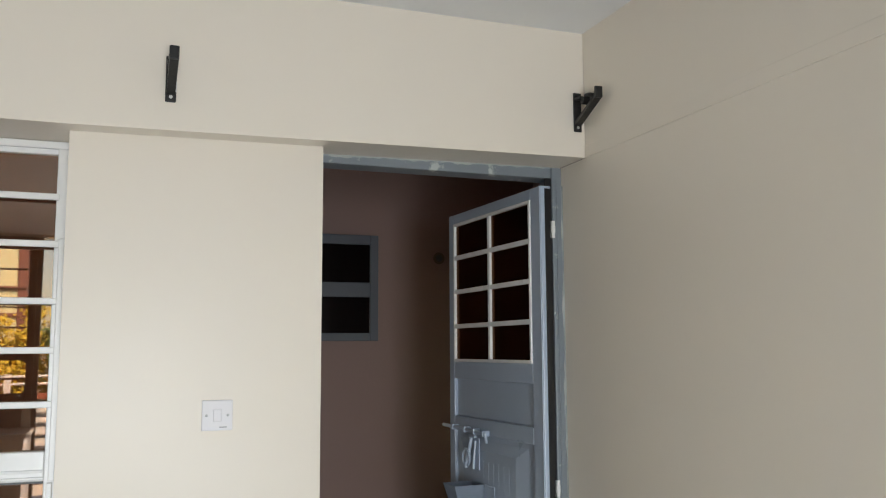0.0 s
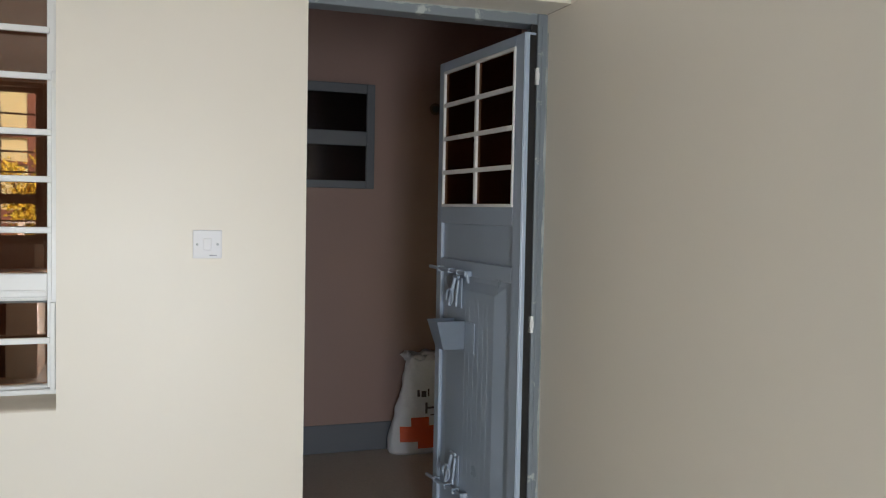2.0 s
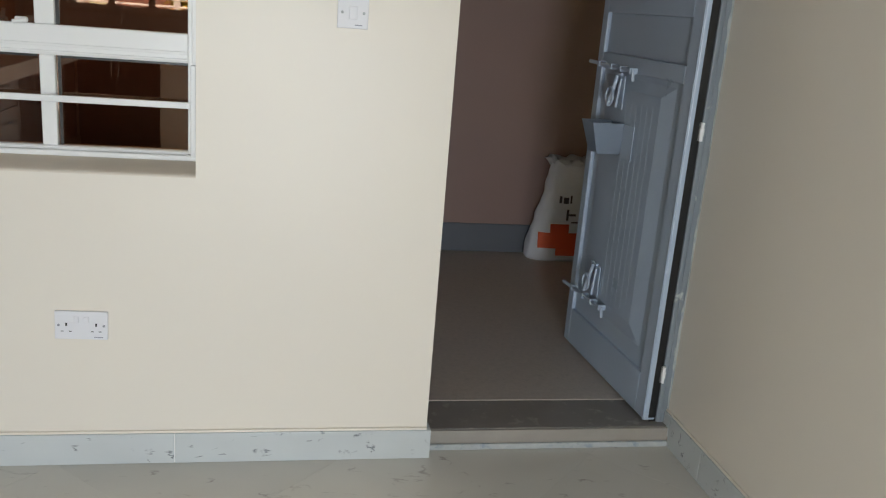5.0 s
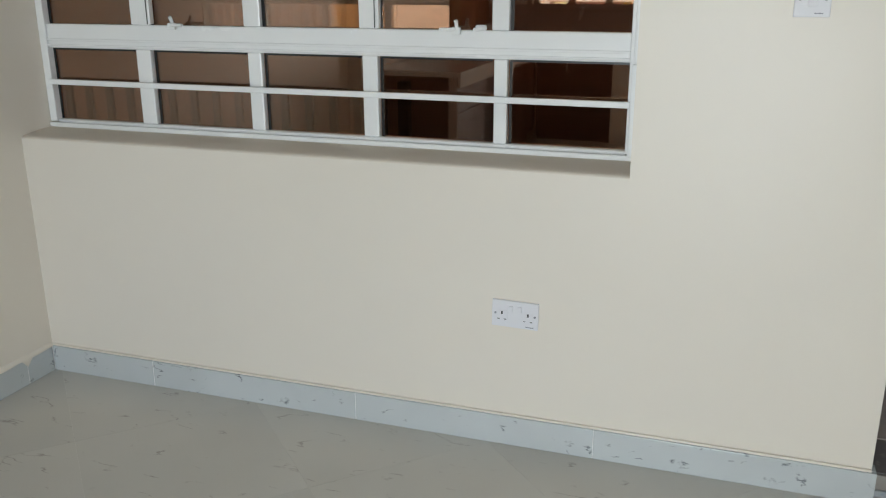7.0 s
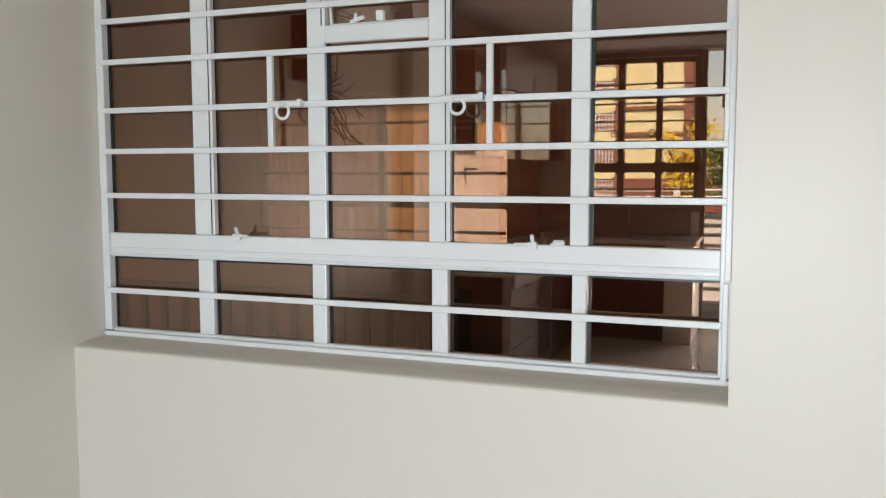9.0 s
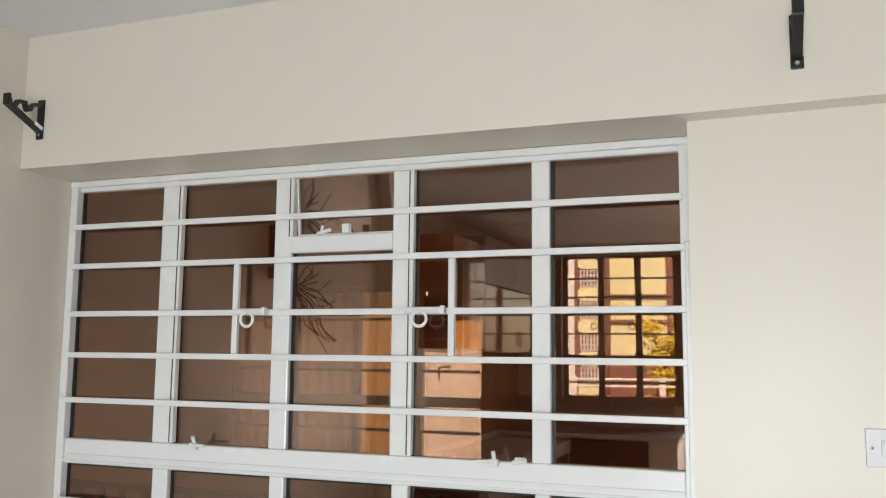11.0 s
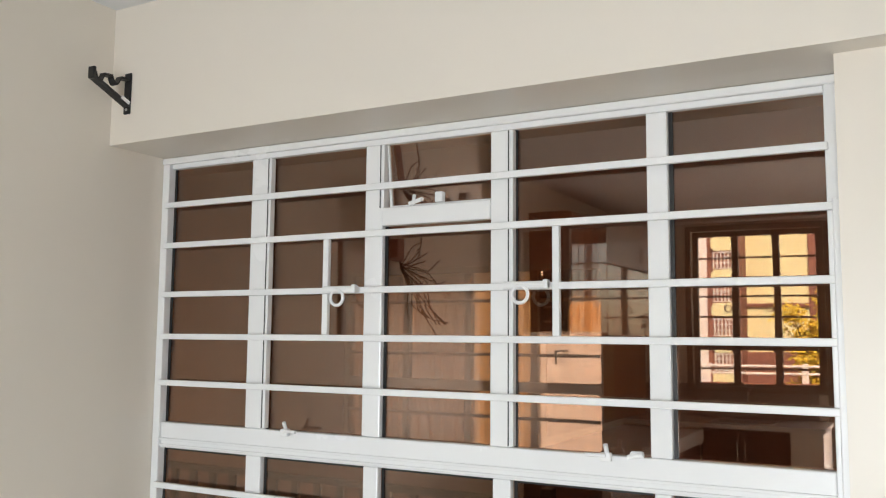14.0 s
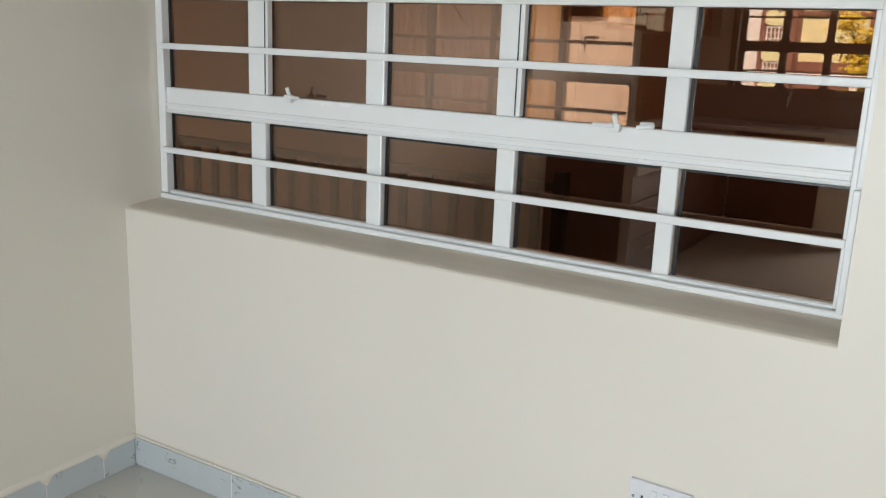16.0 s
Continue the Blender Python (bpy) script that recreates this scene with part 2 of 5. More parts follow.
def ring(bm, c, R, r, axis="y", n=24, k=8):
    vs = []
    for i in range(n):
        a = 2 * math.pi * i / n
        row = []
        for j in range(k):
            b = 2 * math.pi * j / k
            q = R + r * math.cos(b)
            u, v, w = q * math.cos(a), q * math.sin(a), r * math.sin(b)
            row.append(bm.verts.new(Vector(c) + (Vector((u, w, v)) if axis == "y" else Vector((w, u, v)))))
        vs.append(row)
    for i in range(n):
        for j in range(k):
            bm.faces.new((vs[i][j], vs[(i + 1) % n][j], vs[(i + 1) % n][(j + 1) % k], vs[i][(j + 1) % k]))
    return bm


def mesh_of(name, bm, material, smooth=False):
    bmesh.ops.recalc_face_normals(bm, faces=bm.faces[:])
    me = bpy.data.meshes.new(name)
    bm.to_mesh(me)
    bm.free()
    me.materials.append(material)
    if smooth:
        for f in me.polygons:
            f.use_smooth = True
    return me


def thing(name, at=(0, 0, 0), turn=0.0, label="", category="", group="", kind=""):
    ob = new(name)
    ob.empty_display_size = 0.05
    ob.matrix_basis = pose(*at, 0, 0, turn)
    return tagged(ob, label, category, group, kind)


def place_of(ob):
    m = ob.matrix_parent_inverse @ ob.matrix_basis
    return place_of(ob.parent) @ m if ob.parent else ob.matrix_basis.copy()


def part(name, bm, material, parent, label="", smooth=False, world_space=False):
    ob = new(name, mesh_of(name, bm, material, smooth))
    ob.parent = parent
    if world_space:
        ob.matrix_parent_inverse = place_of(parent).inverted()
    return tagged(ob, label)


def solid(name, bm, material, label="", category="", kind="", group="", smooth=False):
    return tagged(new(name, mesh_of(name, bm, material, smooth)), label, category, group, kind)


def B(*a, **k):
    return box(bmesh.new(), *a, **k)


# ---- sizes of the room ----
XL, XR, YF, YB, ZC = -2.145, 1.60, 3.0, -2.74, 2.64
BEAM_Y, BEAM_Z = 2.92, 2.186
GLASS_Y = 3.18
DOOR_L = 0.722
COR_Y, COR_Z = 5.22, 0.07

# ---- structure ----
bm = bmesh.new()
box(bm, XL, -0.002, YF, 3.2, -0.1, 0.897)
box(bm, -0.002, DOOR_L, YF, 3.198, -0.1, BEAM_Z + 0.02)
solid("wall_north", bm, CREAM, "cream painted plaster wall with window and doorway", "wall", "structure")
bm = bmesh.new()
box(bm, XL, 0.0, BEAM_Y, 3.2, BEAM_Z, ZC + 0.1)
box(bm, 0.0, XR, BEAM_Y, 3.2, BEAM_Z, ZC + 0.1)
for v in bm.verts:
    if v.co.x > 1 and v.co.z < BEAM_Z + 0.01:
        v.co.z += 0.022
bmesh.ops.remove_doubles(bm, verts=bm.verts, dist=1e-5)
solid("beam_north", bm, CREAM, "cream painted lintel beam proud of the wall", "beam", "structure")
bm = B(XL - 0.2, XL, YB - 0.2, 3.2, -0.1, ZC + 0.1)
solid("wall_west", bm, CREAM, "cream painted plaster wall", "wall", "structure")
bm = B(XR, XR + 0.2, YB - 0.2, 3.2, -0.1, 2.2065)
box(bm, XR - 0.003, XR + 0.2, YB - 0.2, BEAM_Y - 0.002, 2.2065, 2.248, 0.0015)
box(bm, XR - 0.001, XR + 0.2, YB - 0.2, BEAM_Y - 0.002, 2.248, ZC + 0.1)
solid("wall_east", bm, CREAM, "cream painted plaster wall with a faint ridge", "wall", "structure")
KW = (-1.70, -0.60, 1.15, 2.565)
DX0, DX1, DZ = -0.578, 0.95, 2.62
bm = bmesh.new()
box(bm, XL, KW[0], YB - 0.2, YB, -0.1, ZC + 0.1)
box(bm, KW[0], KW[1], YB - 0.2, YB, -0.1, KW[2])
box(bm, KW[0], KW[1], YB - 0.2, YB, KW[3], ZC + 0.1)
box(bm, KW[1], DX0, YB - 0.2, YB, -0.1, ZC + 0.1)
box(bm, DX0, -0.40, YB - 0.2, YB, DZ, ZC + 0.1)
# unseen low lintel, added to hold the incoming light down
box(bm, -0.40, DX1, YB - 0.2, YB, 2.08, ZC + 0.1)
box(bm, DX1, XR, YB - 0.2, YB, -0.1, ZC + 0.1)
solid("wall_south", bm, CREAM, "cream painted wall with kitchen window and balcony doorway", "wall", "structure")
bm = B(XL - 0.2, XR + 0.2, YB - 0.2, 3.2, ZC, ZC + 0.2)
solid("ceiling", bm, CEIL, "white painted concrete ceiling", "ceiling", "structure")
floor_ob = solid("floor", B(XL - 0.2, XR + 0.2, YB - 0.2, 3.06, -0.12, -0.0004), GROUT, "polished grey beige marble tile floor", "floor", "structure")

# corridor outside the door
CX0, CX1 = -5.4, 2.75
NW = (-2.83, -1.20, 0.98, 1.965)  # opening of the facing window: x, x, z, z
bm = B(CX0, NW[0], COR_Y, COR_Y + 0.2, -0.1, ZC + 0.1)
box(bm, NW[0], NW[1], COR_Y, COR_Y + 0.2, -0.1, NW[2])
box(bm, NW[0], NW[1], COR_Y, COR_Y + 0.2, NW[3], ZC + 0.1)
box(bm, NW[1], CX1, COR_Y, COR_Y + 0.2, -0.1, ZC + 0.1)
solid("wall_corridor", bm, PINK, "dusky pink painted corridor wall", "wall", "structure")
# unseen end wall; its opening is added to brighten the corridor
bm = B(CX1, CX1 + 0.2, 3.2, COR_Y + 0.2, -0.1, 0.8)
box(bm, CX1, CX1 + 0.2, 3.2, 3.7, 0.8, 1.3)
box(bm, CX1, CX1 + 0.2, 4.9, COR_Y + 0.2, 0.8, 1.3)
box(bm, CX1, CX1 + 0.2, 3.2, COR_Y + 0.2, 1.3, ZC + 0.1)
solid("wall_corridor_end", bm, PINK, "unseen dusky pink corridor end wall, opening added to let in light", "wall", "structure")
bm = B(XR + 0.002, CX1, 3.2, 3.32, -0.1, ZC + 0.1)
solid("wall_corridor_side", bm, PINK, "dusky pink painted corridor wall", "wall", "structure")
bm = B(CX0, XL - 0.2, 3.0, 3.2, -0.1, ZC + 0.1)
solid("wall_corridor_west", bm, PINK, "dusky pink painted corridor wall", "wall", "structure")
# unseen wall; the opening is added and sized to light the corridor from the left
bm = B(CX0 - 0.2, CX0, 3.0, COR_Y + 0.2, -0.1, 0.3)
box(bm, CX0 - 0.2, CX0, 3.0, COR_Y + 0.2, 1.5, ZC + 0.1)
solid("wall_stairwell", bm, PINK, "unseen stairwell end wall, opening added to light the corridor", "wall", "structure")
# ceiling takes the dark wall colour to put shade into the corridor's top
solid("ceiling_corridor", B(CX0, CX1, 3.2, COR_Y, ZC, ZC + 0.2), PINK, "corridor ceiling slab, coloured dusky pink to dim the corridor", "ceiling", "structure")
solid("floor_corridor", B(CX0, CX1, 3.27, COR_Y, -0.1, COR_Z), TERR, "speckled brown grey terrazzo corridor floor", "floor", "structure")
bm = B(CX0, CX1, COR_Y - 0.012, COR_Y, COR_Z, COR_Z + 0.165, 0.002)
solid("baseboard_corridor", bm, GREYS, "grey blue painted corridor skirting", "skirting", "structure")
bm = B(DOOR_L, 1.598, 3.045, 3.058, -0.1, 0.066, 0.003)
solid("threshold_riser", bm, RISER, "grey brown tiled riser of the door threshold, coloured paler as lit", "threshold", "structure")
bm = B(DOOR_L, 1.6, 3.0585, 3.268, -0.1, 0.0675, 0.002)
solid("door_threshold", bm, TREAD_SHADE, "grey tiled door threshold, coloured darker as in the jamb's shade", "threshold", "structure")
bm = B(DOOR_L, 1.588, 3.034, 3.0448, 0.0, 0.021, 0.003)
solid("threshold_trim", bm, PLAST, "pale trim strip on the threshold", "trim", "structure")

# ---- skirting tiles ----
base = thing("baseboard", (0, 0, 0), 0, "white marble tile skirting with grey veins", "skirting", kind="structure")
for x0, x1 in ((-2.132, -1.682), (-1.679, -0.870), (-0.868, -0.064), (-0.062, 0.736)):
    part("skirting_tile", B(x0, x1, YF - 0.014, YF, 0, 0.1, 0.0025), SKIRT, base)
part("skirting_tile", B(DOOR_L, 0.736, YF, 3.044, 0, 0.1, 0.0025), SKIRT, base)
for y0, y1 in ((2.858, 2.984), (2.646, 2.855), (1.846, 2.643), (1.045, 1.843), (0.60, 1.042)):
    part("skirting_tile", B(XL, XL + 0.012, y0, y1, 0, 0.1, 0.0025), SKIRT, base)
for k in range(7):
    y1 = YF - 0.198 - 0.802 * k
    y0 = max(y1 - 0.798, YB)
    part("skirting_tile", B(XR - 0.012, XR, y0, y1, 0, 0.112, 0.0025), SKIRT, base)
part("grout_backing", B(XL, XL + 0.0105, 0.62, 2.984, 0.002, 0.097), WHITER, base)


def plaster_lip(y0, y1, seed):
    """Ragged edge of wall plaster run over the top of the skirting."""
    g = bmesh.new()
    n, rows = 90, []
    for i in range(n + 1):
        y = y0 + (y1 - y0) * i / n
        drop = 0.004 + 0.006 * noise.noise(Vector((y * 9, seed, 0))) + 0.004 * noise.noise(Vector((y * 37, seed, 2)))
        for c in (2.858, 2.645, 1.845):
            drop += 0.030 * math.exp(-((y - c) / 0.012) ** 2)
        rows.append([g.verts.new(q) for q in ((XL, y, 0.112), (XL + 0.013, y, 0.103), (XL + 0.0145, y, 0.100 - max(0.0, drop) * 0.5), (XL + 0.0125, y, 0.100 - max(0.0, drop)))])
    for r0, r1 in zip(rows, rows[1:]):
        for k in range(3):
            g.faces.new((r0[k], r0[k + 1], r1[k + 1], r1[k]))
    return g


part("plaster_lip", plaster_lip(0.62, 2.99, 3.0), CREAM, base, "ragged cream plaster edge", smooth=True)
part("skirting_tile", B(XR - 0.012, XR, 2.804, 3.04, 0, 0.112, 0.0025), SKIRT, base)
part("skirting_tile", B(XR - 0.012, XR, 3.042, 3.088, 0.034, 0.112, 0.0025), SKIRT, base)
part("grout_line", B(XR - 0.009, XR, YB, 3.086, 0.112, 0.121, 0.003), CREAM, base)
part("grout_backing", B(XL + 0.004, DOOR_L + 0.008, YF - 0.0122, YF, 0.002, 0.098), WHITER, base)
part("grout_line", B(XL, DOOR_L, YF - 0.01, YF, 0.1, 0.108, 0.003), CREAM, base)

# ---- window ----
def window_front():
    w = thing("window_1", (-1.06, GLASS_Y, 0.905), 0, "white painted steel window with bronze glass and burglar bars", "window", kind="structure")
    y0, y1 = 3.160, 3.196
    cols = ((-2.112, -1.750), (-1.678, -1.306), (-1.243, -0.890), (-0.825, -0.454), (-0.400, -0.038))
    # outer frame
    f = bmesh.new()
    box(f, XL + 0.002, -2.112, y0 - 0.012, y1, 0.937, 2.164, 0.003)
    box(f, -0.038, -0.004, y0 - 0.012, y1, 0.937, 2.164, 0.003)
    box(f, -2.112, -0.038, y0, y1, 2.147, 2.186, 0.003)
    box(f, -2.112, -0.038, y0, y1, 0.905, 0.945, 0.003)
    part("window_frame", f, WHITE, w, world_space=True)
    f = bmesh.new()
    box(f, XL + 0.003, -0.005, 3.142, 3.1595, 2.162, 2.184, 0.004)
    box(f, XL + 0.003, -0.005, 3.140, 3.1595, 0.9175, 0.9345, 0.005)
    part("grille_frame", f, WHITE, w, world_space=True)
    for x, za, zb in ((-1.683, 1.29, 2.145), (-0.837, 1.29, 2.145), (-1.254, 1.956, 2.145)):
        part("casement_gap", B(x, x + 0.0035, y0 - 0.001, y0, za, zb), DARKP, w, "dark gap beside the casement", world_space=True)
    part("transom", B(-2.112, -0.038, y0 - 0.004, y1, 1.203, 1.287, 0.004), WHITE, w, world_space=True)
    part("transom_bead", B(-2.112, -0.038, y0 - 0.010, y0 - 0.004, 1.228, 1.236, 0.002), WHITE, w, world_space=True)
    part("transom_bead", B(-2.112, -0.038, y0 - 0.010, y0 - 0.004, 1.209, 1.216, 0.002), WHITE, w, world_space=True)
    part("frame_bead", B(-2.11, -0.03, y0 - 0.005, y0, 0.937, 0.943, 0.002), WHITE, w, world_space=True)
    for (a0, a1), (b0, b1) in zip(cols, cols[1:]):
        part("mullion", B(a1, b0, y0, y1, 1.287, 2.147, 0.004), WHITE, w, world_space=True)
        part("mullion", B(a1 + 0.008, b0 - 0.004, y0, y1, 0.945, 1.203, 0.004), WHITE, w, world_space=True)
    # casement edges
    for x in (-1.678, -0.832, -1.249):
        part("casement_edge", B(x + 0.004, x + 0.013, y0 - 0.006, y1 - 0.02, 1.29, 2.145, 0.002) if x != -1.249 else B(x + 0.004, x + 0.013, y0 - 0.006, y1 - 0.02, 1.955, 2.145, 0.002), WHITE, w, world_space=True)
    part("vent_rail", B(-1.243, -0.890, y0 - 0.004, y1, 1.902, 1.956, 0.004), WHITE, w, world_space=True)
    for i, (a, b) in enumerate(cols):
        if i == 2:
            # top hung vent, standing a little open
            tilt = Matrix.Translation((0, GLASS_Y, 2.147)) @ Matrix.Rotation(radians(7.5), 4, "X") @ Matrix.Translation((0, -GLASS_Y, -2.147))
            g = B(a + 0.010, b - 0.006, GLASS_Y, GLASS_Y + 0.005, 1.962, 2.147)
            bmesh.ops.transform(g, matrix=tilt, verts=g.verts[:])
            part("vent_pane", g, BRZ, w, world_space=True)
            g = B(a + 0.001, a + 0.010, GLASS_Y - 0.008, GLASS_Y + 0.010, 1.956, 2.147, 0.002)
            box(g, b - 0.006, b - 0.001, GLASS_Y - 0.008, GLASS_Y + 0.010, 1.956, 2.147, 0.002)
            box(g, a + 0.010, b - 0.006, GLASS_Y - 0.008, GLASS_Y + 0.010, 1.956, 1.966, 0.002)
            bmesh.ops.transform(g, matrix=tilt, verts=g.verts[:])
            part("vent_sash", g, WHITE, w, world_space=True)
            part("pane", B(a, b, GLASS_Y, GLASS_Y + 0.005, 1.287, 1.902), BRZ, w, world_space=True)
        else:
            part("pane", B(a, b, GLASS_Y, GLASS_Y + 0.005, 1.287, 2.147), BRZ, w, world_space=True)
        part("pane", B(a - 0.004 * (i > 0), b + 0.008 * (i < 4), GLASS_Y, GLASS_Y + 0.005, 0.945, 1.203), BRZ, w, world_space=True)
    # black strips along the left pane edges and the tops of the lower panes
    for i, (a, b) in enumerate(cols):
        part("pane_edge_strip", B(a, a + 0.010, GLASS_Y - 0.004, GLASS_Y - 0.0005, 1.287, 1.902 if i == 2 else 2.147), BLACK, w, "black strip along the pane edge", world_space=True)
        part("pane_edge_strip", B(a, a + 0.008, GLASS_Y - 0.004, GLASS_Y - 0.0005, 0.945, 1.203), BLACK, w, "black strip along the pane edge", world_space=True)
        part("pane_edge_strip", B(a + 0.010, b, GLASS_Y - 0.004, GLASS_Y - 0.0005, 1.195, 1.203), BLACK, w, "black strip along the pane edge", world_space=True)
    # burglar bars in front of the glass
    for z in (2.018, 1.879, 1.713, 1.572, 1.4185):
        part("burglar_bar", B(-2.118, -0.016 if z < 1.9 else -0.03, 3.136, 3.153, z - 0.0095, z + 0.0095, 0.003), WHITE, w, world_space=True)
    part("burglar_bar", B(-2.118, -0.03, 3.136, 3.153, 1.0735, 1.0925, 0.003), WHITE, w, world_space=True)
    part("burglar_upright", B(-0.026, -0.008, 3.132, 3.150, 1.205, 1.895, 0.003), WHITE, w, world_space=True)
    part("burglar_upright", B(-0.030, -0.014, 3.136, 3.152, 0.93, 1.2, 0.003), WHITE, w, world_space=True)
    for x in (-1.4295, -0.6895):
        part("burglar_upright", B(x - 0.010, x + 0.010, 3.134, 3.151, 1.5815, 1.8695, 0.003), WHITE, w, world_space=True)
    # latches with ring pulls
    for x0, x1, xr in ((-1.420, -1.300, -1.366), (-0.830, -0.700, -0.779)):
        la = part("latch_tube", rod(bmesh.new(), (x0, 3.118, 1.714), (x1, 3.118, 1.714), 0.011), WHITE, w, smooth=False, world_space=True)
        part("latch_ring", ring(bmesh.new(), (xr, 3.108, 1.690), 0.0225, 0.005), WHITE, la, world_space=True)
        g = bmesh.new()
        box(g, x1 - 0.014, x1, 3.104, 3.120, 1.703, 1.728, 0.003)
        part("latch_lug", g, WHITE, la, world_space=True)
    # stays on the casements and the vent
    for x, z, s in ((-1.56, 1.287, 1), (-0.555, 1.287, -1)):
        g = bmesh.new()
        rod(g, (x, 3.135, z), (x, 3.12, z + 0.030), 0.006)
        rod(g, (x, 3.12, z + 0.004), (x + 0.05 * s, 3.112, z + 0.004), 0.005)
        box(g, x - 0.016, x + 0.012, 3.122, 3.138, z - 0.012, z + 0.010, 0.003)
        part("window_stay", g, WHITE, w, world_space=True)
    g = bmesh.new()
    box(g, -0.495, -0.462, 3.12, 3.137, 1.288, 1.305, 0.005)
    rod(g, (-0.50, 3.125, 1.29), (-0.46, 3.118, 1.298), 0.006)
    part("stay_pin", g, WHITE, w, world_space=True)
    g = bmesh.new()
    rod(g, (-1.135, 3.135, 1.958), (-1.085, 3.12, 1.966), 0.006)
    rod(g, (-1.12, 3.13, 1.958), (-1.11, 3.118, 1.978), 0.005)
    part("window_stay", g, WHITE, w, world_space=True)
    part("stay_pin", B(-1.045, -1.02, 3.12, 3.14, 1.955, 1.984, 0.003), WHITE, w, world_space=True)
    g = bmesh.new()
    prof = ((3.150, 0.88), (3.150, 0.918), (3.06, 0.912), (3.02, 0.907), (3.006, 0.9035), (3.0015, 0.900), (3.0006, 0.8975), (3.0006, 0.885))
    ends = [[g.verts.new((x, y, z)) for y, z in prof] for x in (XL, 0.004, 0.010)]
    for q in ends[2]:
        q.co.y, q.co.z = q.co.y, q.co.z - 0.004
    for e0, e1 in zip(ends, ends[1:]):
        for i in range(len(prof)):
            g.faces.new((e0[i], e0[(i + 1) % len(prof)], e1[(i + 1) % len(prof)], e1[i]))
    g.faces.new(ends[0])
    g.faces.new(ends[2][::-1])
    part("window_sill", g, SILLP, w, "cream painted plaster sill", world_space=True)
    return w


window_front()

# ---- doorway ----
def door_frame():
    d = thing("door_frame", (1.18, 3.1, 0), 0, "blue grey painted door frame with plaster smears", "door frame", kind="structure")
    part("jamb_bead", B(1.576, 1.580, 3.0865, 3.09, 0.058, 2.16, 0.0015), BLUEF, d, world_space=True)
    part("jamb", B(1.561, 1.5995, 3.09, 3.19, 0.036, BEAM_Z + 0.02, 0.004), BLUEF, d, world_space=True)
    # black strip stands in for the shade in the hinge gap
    part("hinge_gap_shade", B(1.535, 1.5605, 3.094, 3.10, 0.058, 2.168, 0.002), BLACK, d, "black strip painted as the shaded gap along the hinge side", world_space=True)
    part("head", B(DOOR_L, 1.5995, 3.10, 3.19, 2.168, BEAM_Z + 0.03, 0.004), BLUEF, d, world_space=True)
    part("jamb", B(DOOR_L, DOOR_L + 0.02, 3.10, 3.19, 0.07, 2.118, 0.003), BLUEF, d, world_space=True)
    # ragged smears of plaster along the frame
    g = bmesh.new()
    rows = []
    for k in range(150):
        z = 0.08 + 2.06 * k / 149
        w = max(0.0015, 0.004 + 0.012 * noise.noise(Vector((3.3, 0, z * 6))) + 0.008 * noise.noise(Vector((1, 0, z * 26))))
        rows.append([g.verts.new((1.5975 - 0.6 * w, 3.0885, z)), g.verts.new((1.5995, 3.0845, z))])
    for r0, r1 in zip(rows, rows[1:]):
        g.faces.new((r0[0], r0[1], r1[1], r1[0]))
    part("plaster_smear", g, PLAST, d, "pale ragged plaster smear", world_space=True)
    g = bmesh.new()
    rows = []
    for k in range(90):
        x = DOOR_L + 0.002 + (1.592 - DOOR_L) * k / 90
        w = max(0.002, 0.005 + 0.006 * noise.noise(Vector((x * 7, 4, 0))) + 0.008 * noise.noise(Vector((x * 31, 4, 0))))
        rows.append([g.verts.new((x, 3.0985, BEAM_Z + 0.0137 * x)), g.verts.new((x, 3.0985, BEAM_Z + 0.0137 * x - w))])
    for r0, r1 in zip(rows, rows[1:]):
        g.faces.new((r0[0], r0[1], r1[1], r1[0]))
    part("plaster_smear", g, PLAST, d, "pale ragged plaster smear", world_space=True)


door_frame()


